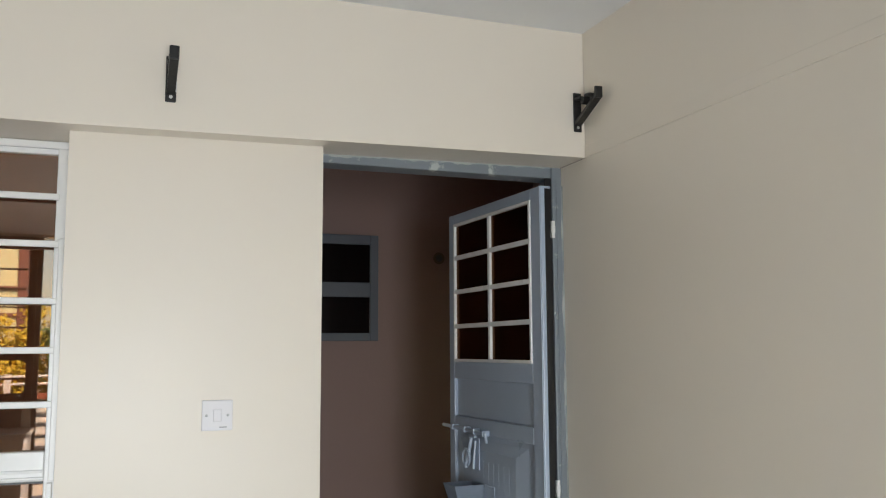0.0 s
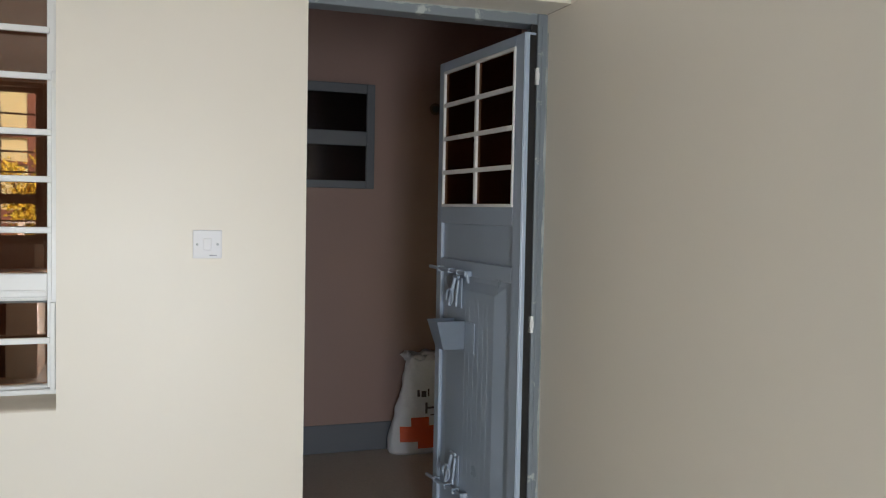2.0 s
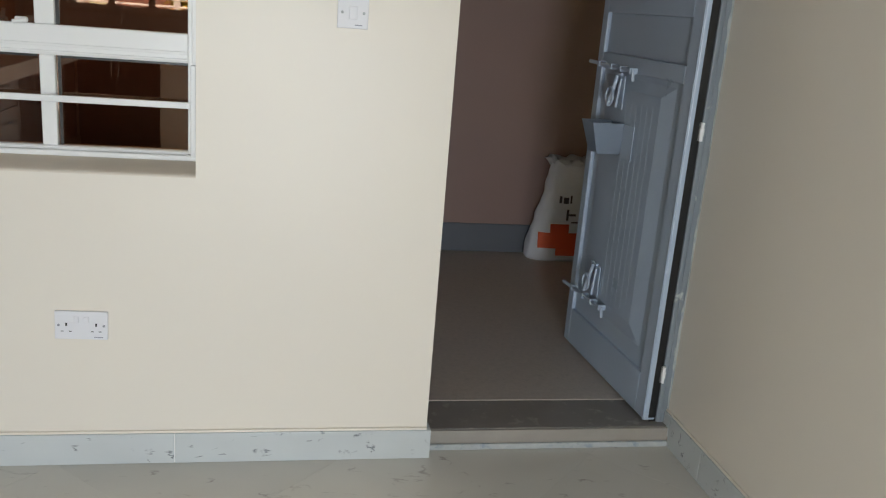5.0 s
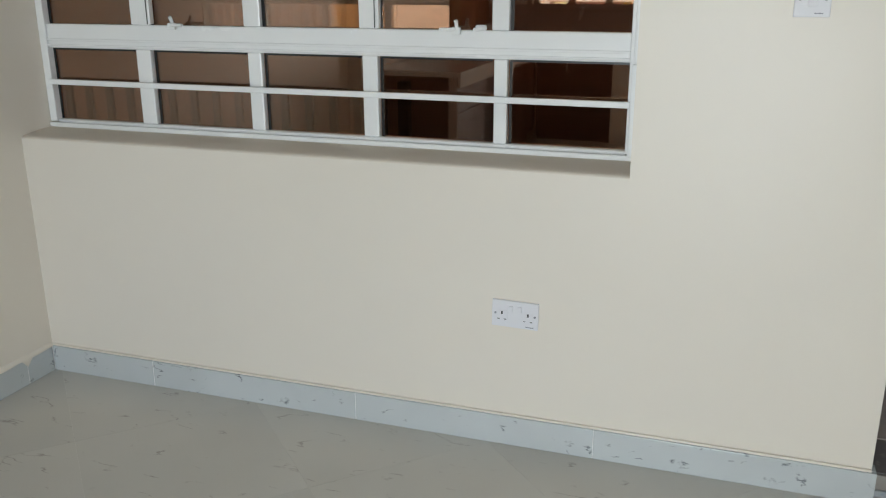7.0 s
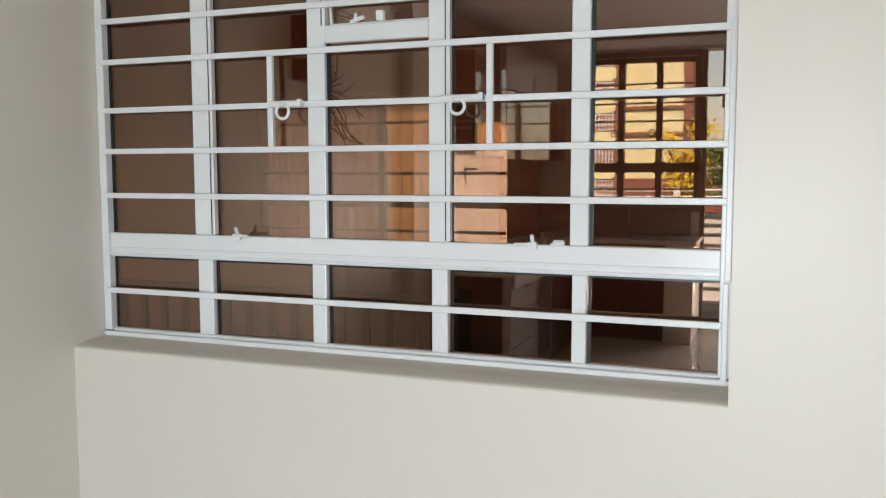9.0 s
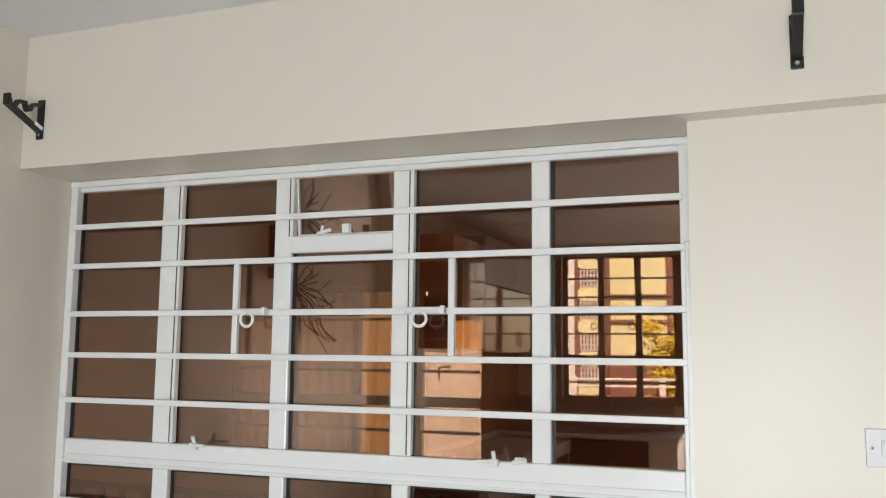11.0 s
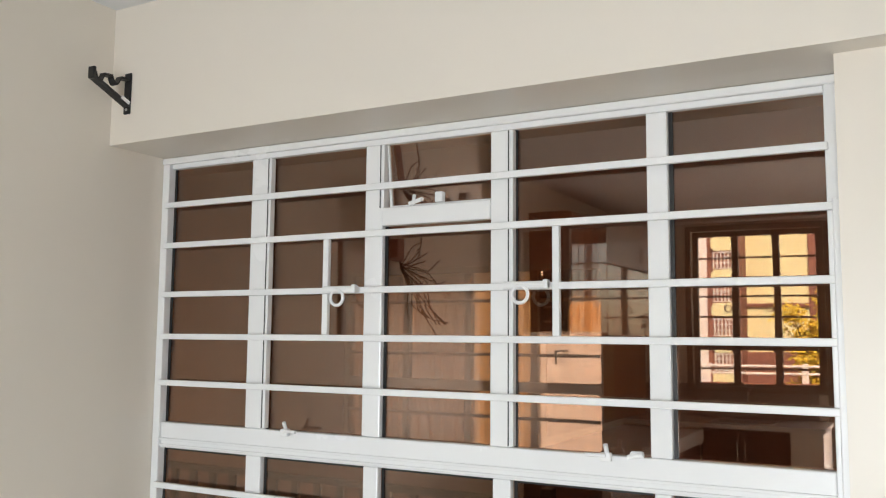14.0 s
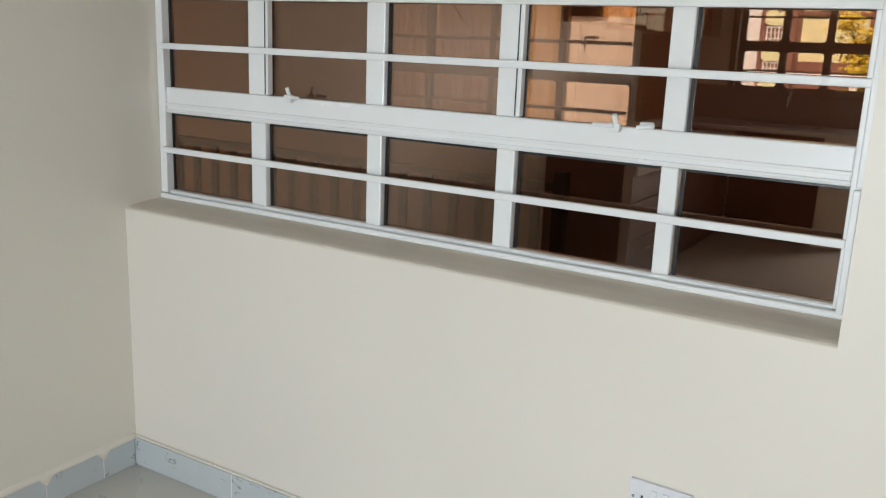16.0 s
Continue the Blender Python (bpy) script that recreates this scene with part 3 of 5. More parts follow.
def door_leaf():
    W, H, T = 0.785, 2.06, 0.042
    d = thing("door_1", (1.553, 3.085, 0.078), 93.27, "blue grey painted half glazed door standing open", "door", kind="structure")
    # local x: from the hinge to the free edge; local y: towards the room side
    zg0, zg1 = 1.44, 2.02
    u0, u1 = 0.075, 0.735
    part("stile", B(0, u0, 0, T, 0, H, 0.004), BLUE, d)
    # hinge edge partly blackened: shade of the gap to the frame, as colour
    part("edge_gap_shade", B(-0.002, -0.0002, 0.0, T - 0.016, 0.01, H - 0.01), BLACK, d, "black strip painted as the shaded gap at the door edge")
    part("edge_bead", B(0.004, 0.009, T, T + 0.003, 0, H, 0.001), BLUE, d)
    part("stile", B(u1, W, 0, T, 0, H, 0.004), BLUE, d)
    part("rail", B(u0, u1, 0, T, zg1, H, 0.004), BLUE, d)
    part("rail", B(u0, u1, 0, T, zg0 - 0.07, zg0, 0.004), BLUE, d)
    part("rail", B(u0, u1, 0, T, 1.16, 1.22, 0.004), BLUE, d)
    part("rail", B(u0, u1, 0, T, 0, 0.15, 0.004), BLUE, d)
    part("panel", B(u0, u1, 0.008, T - 0.014, 1.22, zg0 - 0.07, 0.003), BLUE, d)
    g = B(u0, u1, 0.008, T - 0.014, 0.15, 1.16)
    # raised field with chamfered sides
    a, b, z0, z1 = 0.135, 0.72, 0.22, 1.14
    yb, yt = T - 0.014, T - 0.003
    lo = [g.verts.new(v) for v in ((a, yb, z0), (b, yb, z0), (b, yb, z1), (a, yb, z1))]
    hi = [g.verts.new(v) for v in ((a + 0.08, yt, z0 + 0.06), (b - 0.06, yt, z0 + 0.06), (b - 0.06, yt, z1 - 0.04), (a + 0.08, yt, z1 - 0.04))]
    for i in range(4):
        g.faces.new((lo[i], lo[(i + 1) % 4], hi[(i + 1) % 4], hi[i]))
    g.faces.new(hi)
    part("raised_panel", g, BLUE, d)
    for k in range(6):
        u = 0.265 + 0.042 * k
        part("panel_bead", B(u, u + 0.005, yt - 0.002, yt + 0.0005, 0.30, 1.06, 0.0005), BLUE, d)
    # glazing: two columns of four
    cu = [u0 + 0.012, (u0 + u1) / 2 - 0.009, (u0 + u1) / 2 + 0.009, u1 - 0.012]
    rows = 4
    ph = (zg1 - zg0 - 0.024 - 0.018 * (rows - 1)) / rows
    m = bmesh.new()
    box(m, u0, u0 + 0.012, T - 0.012, T + 0.004, zg0, zg1, 0.002)
    box(m, u1 - 0.012, u1, T - 0.012, T + 0.004, zg0, zg1, 0.002)
    box(m, cu[0], cu[3], T - 0.012, T + 0.004, zg0, zg0 + 0.012, 0.002)
    box(m, cu[0], cu[3], T - 0.012, T + 0.004, zg1 - 0.012, zg1, 0.002)
    part("glazing_bead", m, WHITE, d, "white painted glazing bead")
    part("muntin", B(cu[1], cu[2], T - 0.014, T + 0.003, zg0 + 0.012, zg1 - 0.012, 0.002), WHITE, d, "white painted muntin")
    for r in range(rows):
        z = zg0 + 0.012 + r * (ph + 0.018)
        for c in (0, 2):
            part("pane", B(cu[c], cu[c + 1], 0.0305, 0.0345, z, z + ph), BRZD, d, "dark bronze glass pane")
            if r:
                part("muntin", B(cu[c], cu[c + 1], T - 0.014, T + 0.003, z - 0.018, z, 0.002), WHITE, d, "white painted muntin")
    # box over the lock
    g = bmesh.new()
    f0, f1, zz0, zz1, out = 0.465, 0.575, 0.858, 0.975, 0.125
    lo = [(f0 + 0.01, T, zz0), (f1 - 0.01, T, zz0), (f1 - 0.015, T + out * 0.72, zz0), (f0 + 0.015, T + out * 0.72, zz0)]
    hi = [(f0, T, zz1), (f1, T, zz1), (f1, T + out, zz1), (f0, T + out, zz1)]
    vl, vh = [g.verts.new(v) for v in lo], [g.verts.new(v) for v in hi]
    for i in range(4):
        g.faces.new((vl[i], vl[(i + 1) % 4], vh[(i + 1) % 4], vh[i]))
    g.faces.new(vl)
    r = bmesh.ops.solidify(g, geom=g.faces[:], thickness=0.004)
    part("lock_box", g, BLUE, d)
    part("lock_plate", B(0.375, 0.464, T, T + 0.003, 0.85, 0.975, 0.001), BLUE, d)
    # tower bolts with hanging hasps
    for zf, zn, zc in ((1.178, 1.171, 1.085), (0.250, 0.268, 0.345)):
        bo = part("bolt", rod(bmesh.new(), (0.80, T + 0.022, zf), (0.41, T + 0.022, zn), 0.0075), BLUE, d)
        g = bmesh.new()
        for u in (0.42, 0.50, 0.585, 0.70):
            z = zn + (zf - zn) * (u - 0.41) / 0.39
            box(g, u - 0.006, u + 0.006, T, T + 0.032, z - 0.011, z + 0.011, 0.003)
        part("bolt_keeper", g, BLUE, bo)
        part("bolt_knob", rod(bmesh.new(), (0.41, T + 0.022, zn + 0.004), (0.405, T + 0.020, zn - 0.035), 0.006), BLUE, bo)
        part("hasp_plate", B(0.50, 0.575, T, T + 0.005, zc - 0.062, zc + 0.062, 0.002), BLUE, bo)
        g = bmesh.new()
        rod(g, (0.565, T + 0.012, zc + 0.066), (0.515, T + 0.012, zc + 0.066), 0.006)
        rod(g, (0.548, T + 0.014, zc + 0.06), (0.560, T + 0.034, zc - 0.055), 0.008)
        rod(g, (0.518, T + 0.012, zc + 0.05), (0.512, T + 0.024, zc - 0.055), 0.005)
        part("hasp", g, BLUE, bo)
        part("hasp_ring", ring(bmesh.new(), (0.565, T + 0.030, zc - 0.018), 0.032, 0.005), BLUE, bo)
    for z in (1.905, 1.02, 0.175):
        g = bmesh.new()
        rod(g, (-0.007, -0.003, z - 0.030), (-0.007, -0.003, z + 0.030), 0.006)
        rod(g, (-0.007, -0.003, z - 0.012), (-0.007, -0.003, z + 0.012), 0.0078)
        box(g, -0.002, 0.0, 0.0, 0.006, z - 0.030, z + 0.030)
        part("hinge", g, WHITE, d, "white painted hinge")


door_leaf()

# ---- fittings on the wall ----
def light_switch():
    s = thing("light_switch", (0.4205, YF, 1.3845), 0, "white plastic single light switch on the wall", "switch")
    part("plate", B(-0.043, 0.043, -0.009, 0, -0.043, 0.043, 0.002, 2), PLASTIC, s)
    part("rocker", B(-0.0115, 0.0115, -0.0135, -0.009, -0.018, 0.018, 0.002), PLASTIC, s)
    for x in (-0.030, 0.030):
        g = bmesh.new()
        bmesh.ops.create_uvsphere(g, u_segments=10, v_segments=6, radius=0.004, matrix=Matrix.LocRotScale((x, -0.009, 0), None, (1, 0.5, 1)))
        part("screw", g, STEEL, s, smooth=True)
    part("mark", B(0.006, 0.027, -0.0096, -0.009, -0.035, -0.032), GREYP, s)


def socket():
    s = thing("wall_socket", (-0.3215, YF, 0.450), 0, "white plastic double wall socket", "socket")
    s.rotation_euler = (0, radians(1.2), 0)
    part("plate", B(-0.073, 0.073, -0.010, 0, -0.043, 0.043, 0.002, 2), PLASTIC, s)
    for x in (-0.041, 0.041):
        o = part("outlet", B(x - 0.018, x + 0.018, -0.0108, -0.010, -0.026, 0.010, 0.0003, 1), PLASTIC, s)
        g = bmesh.new()
        box(g, x - 0.0025, x + 0.0025, -0.0113, -0.0105, -0.002, 0.008)
        box(g, x - 0.0145, x - 0.007, -0.0113, -0.0105, -0.019, -0.0165)
        box(g, x + 0.007, x + 0.0145, -0.0113, -0.0105, -0.019, -0.0165)
        part("pin_slots", g, DARKP, o)
    for x in (-0.014, 0.014):
        part("rocker", B(x - 0.0075, x + 0.0075, -0.0145, -0.010, 0.008, 0.028, 0.0015), PLASTIC, s)
    for x in (-0.062, 0.062):
        g = bmesh.new()
        bmesh.ops.create_uvsphere(g, u_segments=10, v_segments=6, radius=0.004, matrix=Matrix.LocRotScale((x, -0.010, 0), None, (1, 0.5, 1)))
        part("screw", g, GREYP, s, smooth=True)
    part("mark", B(0.035, 0.06, -0.0106, -0.010, -0.037, -0.034), GREYP, s)


light_switch()
socket()


def curtain_bracket(at):
    """Iron bracket that holds two curtain poles, standing out from the beam."""
    s = thing("curtain_bracket", at, 0, "black iron double curtain rod bracket on the beam", "bracket", "curtain brackets")
    part("wall_plate", B(-0.015, 0.015, -0.006, 0, -0.135, 0.0, 0.003), BLACK, s)
    g = bmesh.new()
    pts = []
    # top arm with two cups for the rods
    for i in range(41):
        t = i / 40
        y = -0.006 - 0.135 * t
        z = -0.018 - 0.012 * t
        for c, w in ((0.38, 0.11), (0.84, 0.11)):
            if abs(t - c) < w:
                z -= 0.024 * math.cos((t - c) / w * math.pi / 2) ** 0.6
        pts.append((y, z))
    for (ya, za), (yb, zb) in zip(pts, pts[1:]):
        v = [g.verts.new(q) for q in ((-0.012, ya, za), (0.012, ya, za), (0.012, yb, zb), (-0.012, yb, zb))]
        w = [g.verts.new((q.co.x, q.co.y, q.co.z - 0.008)) for q in v]
        g.faces.new(v)
        g.faces.new(w[::-1])
        for i in range(4):
            g.faces.new((v[i], v[(i + 1) % 4], w[(i + 1) % 4], w[i]))
    bmesh.ops.remove_doubles(g, verts=g.verts[:], dist=0.0005)
    box(g, -0.013, 0.013, -0.148, -0.136, -0.054, -0.016, 0.003)
    part("arm", g, BLACK, s)
    g = bmesh.new()
    a, b = Vector((0, -0.143, -0.046)), Vector((0, -0.004, -0.108))
    d = (b - a)
    m = Matrix.Translation((a + b) / 2) @ d.to_track_quat("Y", "Z").to_matrix().to_4x4() @ Matrix.Diagonal((0.024, d.length, 0.012, 1))
    bmesh.ops.create_cube(g, size=1, matrix=m)
    part("brace", g, BLACK, s)
    g = bmesh.new()
    bmesh.ops.create_cube(g, size=1, matrix=Matrix.Translation((0.012, -0.022, -0.094)) @ Matrix.Rotation(radians(-24), 4, "X") @ Matrix.Diagonal((0.006, 0.034, 0.011, 1)))
    part("paint_chip", g, WHITE, s, "chip of white paint")
    part("screw", rod(bmesh.new(), (0, -0.008, -0.12), (0, -0.004, -0.12), 0.005), STEEL, s)
    return s


br = curtain_bracket((-2.068, BEAM_Y, 2.415))
copy_thing(br, pose(0.262, BEAM_Y, 2.405))
copy_thing(br, pose(1.572, BEAM_Y, 2.428))

# ---- corridor things ----
def corridor_window():
    w = thing("window_2", (1.25, COR_Y, 1.62), 0, "small grey framed window with two dark panes", "window", kind="structure")
    x0, x1, z0, z1 = 0.93, 1.535, 1.62, 2.225
    y = COR_Y
    f = bmesh.new()
    box(f, x0, x0 + 0.045, y - 0.03, y, z0, z1, 0.004)
    box(f, x1 - 0.048, x1, y - 0.03, y, z0, z1, 0.004)
    box(f, x0 + 0.045, x1 - 0.048, y - 0.03, y, z0, z0 + 0.045, 0.004)
    box(f, x0 + 0.045, x1 - 0.048, y - 0.03, y, z1 - 0.055, z1, 0.004)
    box(f, x0 + 0.045, x1 - 0.048, y - 0.03, y, 1.868, 1.952, 0.004)
    part("window_frame", f, GREYS, w, world_space=True)
    part("pane", B(x0 + 0.045, x1 - 0.048, y - 0.012, y - 0.006, 1.952, z1 - 0.055), DARKG, w, world_space=True)
    part("pane", B(x0 + 0.045, x1 - 0.048, y - 0.012, y - 0.006, z0 + 0.045, 1.868), DARKG, w, world_space=True)


corridor_window()


def cloth(name, front, back):
    """Thin woven cloth that daylight shines through, with soft vertical folds."""
    m = mat(name, front, 0.9, var=0.12, scale=9, bump=0.2, bscale=120)
    N, L = m.node_tree.nodes, m.node_tree.links
    p = N["Principled BSDF"]
    tl = N.new("ShaderNodeBsdfTranslucent")
    tl.inputs[0].default_value = (*back, 1)
    ad = N.new("ShaderNodeAddShader")
    L.new(p.outputs[0], ad.inputs[0])
    L.new(tl.outputs[0], ad.inputs[1])
    L.new(ad.outputs[0], N["Material Output"].inputs[0])
    return m


GOLDC = cloth("golden_curtain_cloth", (0.30, 0.22, 0.12), (0.165, 0.138, 0.078))
BROWNC = cloth("brown_curtain_cloth", (0.16, 0.11, 0.08), (0.052, 0.042, 0.032))
PALEB = cloth("pale_blind_cloth", (0.40, 0.39, 0.37), (0.335, 0.385, 0.43))
AMBERC = cloth("amber_curtain_cloth", (0.34, 0.20, 0.09), (0.27, 0.19, 0.085))
DULLC = cloth("dark_blackout_cloth", (0.08, 0.05, 0.035), (0.012, 0.007, 0.005))


def drape(x0, x1, y, z0, z1, folds, depth=0.008):
    """Hanging cloth with folds that widen towards the hem."""
    g = bmesh.new()
    n, rows = folds * 6, []
    for k in range(7):
        f = k / 6
        row = []
        for i in range(n + 1):
            u = i / n
            d = depth * (0.5 + 0.7 * (1 - f)) * math.sin(2 * math.pi * folds * u + 0.6 * noise.noise(Vector((u * 5, f * 2, x0))))
            row.append(g.verts.new((x0 + (x1 - x0) * u, y + d, z0 + (z1 - z0) * f)))
        rows.append(row)
    for r0, r1 in zip(rows, rows[1:]):
        for i in range(n):
            g.faces.new((r0[i], r0[i + 1], r1[i + 1], r1[i]))
    return g


def corner_fillets(x0, x1, z0, z1, y0, y1, r):
    """Four small solid fillets that round the corners of a sash opening."""
    g = bmesh.new()
    for cx, sx in ((x0, 1), (x1, -1)):
        for cz, sz in ((z0, 1), (z1, -1)):
            ring_xz = [(cx, cz)] + [(cx + sx * r * (1 - math.sin(k * math.pi / 8)), cz + sz * r * (1 - math.cos(k * math.pi / 8))) for k in range(5)]
            f = [g.verts.new((x, y0, z)) for x, z in ring_xz]
            k = [g.verts.new((x, y1, z)) for x, z in ring_xz]
            g.faces.new(f)
            g.faces.new(k[::-1])
            for i in range(6):
                g.faces.new((f[i], f[(i + 1) % 6], k[(i + 1) % 6], k[i]))
    return g


def facing_window():
    """Window of the flat across the corridor; added cloths, lit by the day behind them, make its panes glow."""
    w = thing("window_4", (-2.0, COR_Y, NW[2]), 0, "curtained window with dark frame across the corridor", "window", kind="structure")
    x0, x1, z0, z1 = NW
    y0, y1 = COR_Y + 0.004, COR_Y + 0.046
    f = bmesh.new()
    box(f, x0, x0 + 0.035, y0, y1, z0, z1, 0.004)
    box(f, x1 - 0.07, x1, y0, y1, z0, z1, 0.004)
    box(f, x0 + 0.035, x1 - 0.07, y0, y1, z0, z0 + 0.035, 0.004)
    box(f, x0 + 0.035, x1 - 0.07, y0, y1, z1 - 0.035, z1, 0.004)
    part("window_frame", f, KFRAME, w, world_space=True)
    posts = (-2.41, -2.02, -1.632)
    part("transom", B(x0 + 0.035, x1 - 0.07, y0, y1, 1.297, 1.35, 0.004), KFRAME, w, world_space=True)
    for x in posts:
        part("mullion", B(x - 0.02, x + 0.02, y0, y1, 1.35, z1 - 0.035, 0.004), KFRAME, w, world_space=True)
        part("mullion", B(x - 0.02, x + 0.02, y0, y1, z0 + 0.035, 1.297, 0.004), KFRAME, w, world_space=True)
    for z in (1.775, 1.49, 1.165):
        part("window_bar", B(x0 + 0.035, x1 - 0.07, y0 - 0.022, y0 - 0.006, z - 0.009, z + 0.009, 0.002), KFRAME, w, world_space=True)
    edges = (x0 + 0.035,) + posts + (x1 - 0.07,)
    for i, (a, b) in enumerate(zip(edges, edges[1:])):
        a, b = a + 0.02 * (i > 0), b - 0.02 * (i < 3)
        # rounded sash corners
        for za, zb in ((1.35, z1 - 0.035), (z0 + 0.035, 1.297)):
            part("pane", B(a, b, y0 + 0.018, y0 + 0.022, za, zb), PALEG, w, world_space=True)
            part("sash_corners", corner_fillets(a, b, za, zb, y0 + 0.004, y0 + 0.017, 0.022), KFRAME, w, world_space=True)
    yc = COR_Y + 0.10
    # cloths are made up, their translucency set to the brightness of each pane
    part("curtain", drape(x0, -2.42, yc, z0, z1, 7), BROWNC, w, "brown curtain", world_space=True)
    part("curtain", drape(-2.42, -2.02, yc, z0, z1, 5), BROWNC, w, "brown curtain", world_space=True)
    part("curtain", drape(-2.02, -1.632, yc, z0, z1, 5), GOLDC, w, "golden curtain added to make the pane glow", world_space=True)
    part("blind", drape(-1.632, x1, yc, z0, 1.615, 3, 0.004), PALEB, w, "pale half drawn blind added to make the pane glow", world_space=True)
    part("curtain", drape(-1.47, x1, yc, 1.615, 1.80, 3), AMBERC, w, "amber curtain added to make the pane glow", world_space=True)
    part("curtain", drape(-1.632, x1, yc + 0.03, 1.80, z1, 3), DULLC, w, "dark upper curtain", world_space=True)
    # black board put where the pane opens into darkness
    bx = part("vent_box", B(-1.632, -1.47, yc - 0.03, yc + 0.02, 1.615, 1.91, 0.004), BLACK, w, "black board standing in for a dark opening", world_space=True)
    for z in (1.66, 1.735):
        part("louvre", B(-1.60, -1.49, yc - 0.036, yc - 0.03, z, z + 0.012, 0.002), PALEC, bx, world_space=True)
    h = part("window_handle", rod(bmesh.new(), (-1.455, y0 - 0.03, 1.515), (-1.50, y0 - 0.03, 1.512), 0.006), KFRAME, w, "small casement handle", world_space=True)
    part("handle_stem", rod(bmesh.new(), (-1.455, y0 + 0.018, 1.515), (-1.455, y0 - 0.034, 1.515), 0.007), KFRAME, h, world_space=True)
    part("handle_lever", rod(bmesh.new(), (-1.50, y0 - 0.03, 1.518), (-1.50, y0 - 0.03, 1.45), 0.006), KFRAME, h, world_space=True)


facing_window()
cb = thing("conduit_box", (1.915, COR_Y, 2.108), 0, "small round dark conduit outlet on the corridor wall", "outlet")
part("rim", ring(bmesh.new(), (0, -0.006, 0), 0.028, 0.008), BARK, cb)
part("cover", rod(bmesh.new(), (0, -0.008, 0), (0, 0, 0), 0.024), DARKP, cb)


def sack_material():
    m = mat("white_woven_sack", (0.74, 0.75, 0.82), 0.55, var=0.08, scale=5, bump=0.15, bscale=60)
    nt = m.node_tree
    N, L = nt.nodes, nt.links
    p = N["Principled BSDF"]
    src = p.inputs["Base Color"].links[0].from_socket
    tc = N.new("ShaderNodeTexCoord")
    sep = N.new("ShaderNodeSeparateXYZ")
    L.new(tc.outputs["Object"], sep.inputs[0])

    def math_node(op, a, b):
        n = N.new("ShaderNodeMath")
        n.operation = op
        for i, v in enumerate((a, b)):
            if isinstance(v, (int, float)):
                n.inputs[i].default_value = v
            else:
                L.new(v, n.inputs[i])
        return n.outputs[0]

    def rect(x0, x1, z0, z1):
        ax = math_node("MULTIPLY", math_node("GREATER_THAN", sep.outputs[0], x0), math_node("LESS_THAN", sep.outputs[0], x1))
        az = math_node("MULTIPLY", math_node("GREATER_THAN", sep.outputs[2], z0), math_node("LESS_THAN", sep.outputs[2], z1))
        return math_node("MULTIPLY", ax, az)

    def add(a, b):
        return math_node("MAXIMUM", a, b)

    orange = add(add(rect(-0.165, 0.06, 0.075, 0.165), rect(-0.10, 0.01, 0.16, 0.215)), add(rect(-0.06, 0.10, 0.035, 0.08), add(rect(0.07, 0.12, 0.10, 0.14), rect(0.10, 0.15, 0.15, 0.19))))
    dark = add(add(rect(-0.06, -0.045, 0.335, 0.375), rect(-0.035, -0.005, 0.332, 0.368)), add(add(rect(0.004, 0.014, 0.335, 0.38), rect(-0.01, 0.045, 0.262, 0.274)), add(rect(-0.012, 0.002, 0.235, 0.30), rect(0.02, 0.13, 0.222, 0.230))))
    col = src
    for mask, c in ((orange, (0.72, 0.10, 0.03, 1)), (dark, (0.06, 0.05, 0.07, 1))):
        mx = N.new("ShaderNodeMix")
        mx.data_type = "RGBA"
        L.new(mask, mx.inputs[0])
        L.new(col, mx.inputs[6])
        mx.inputs[7].default_value = c
        col = mx.outputs[2]
    L.new(col, p.inputs["Base Color"])
    return m


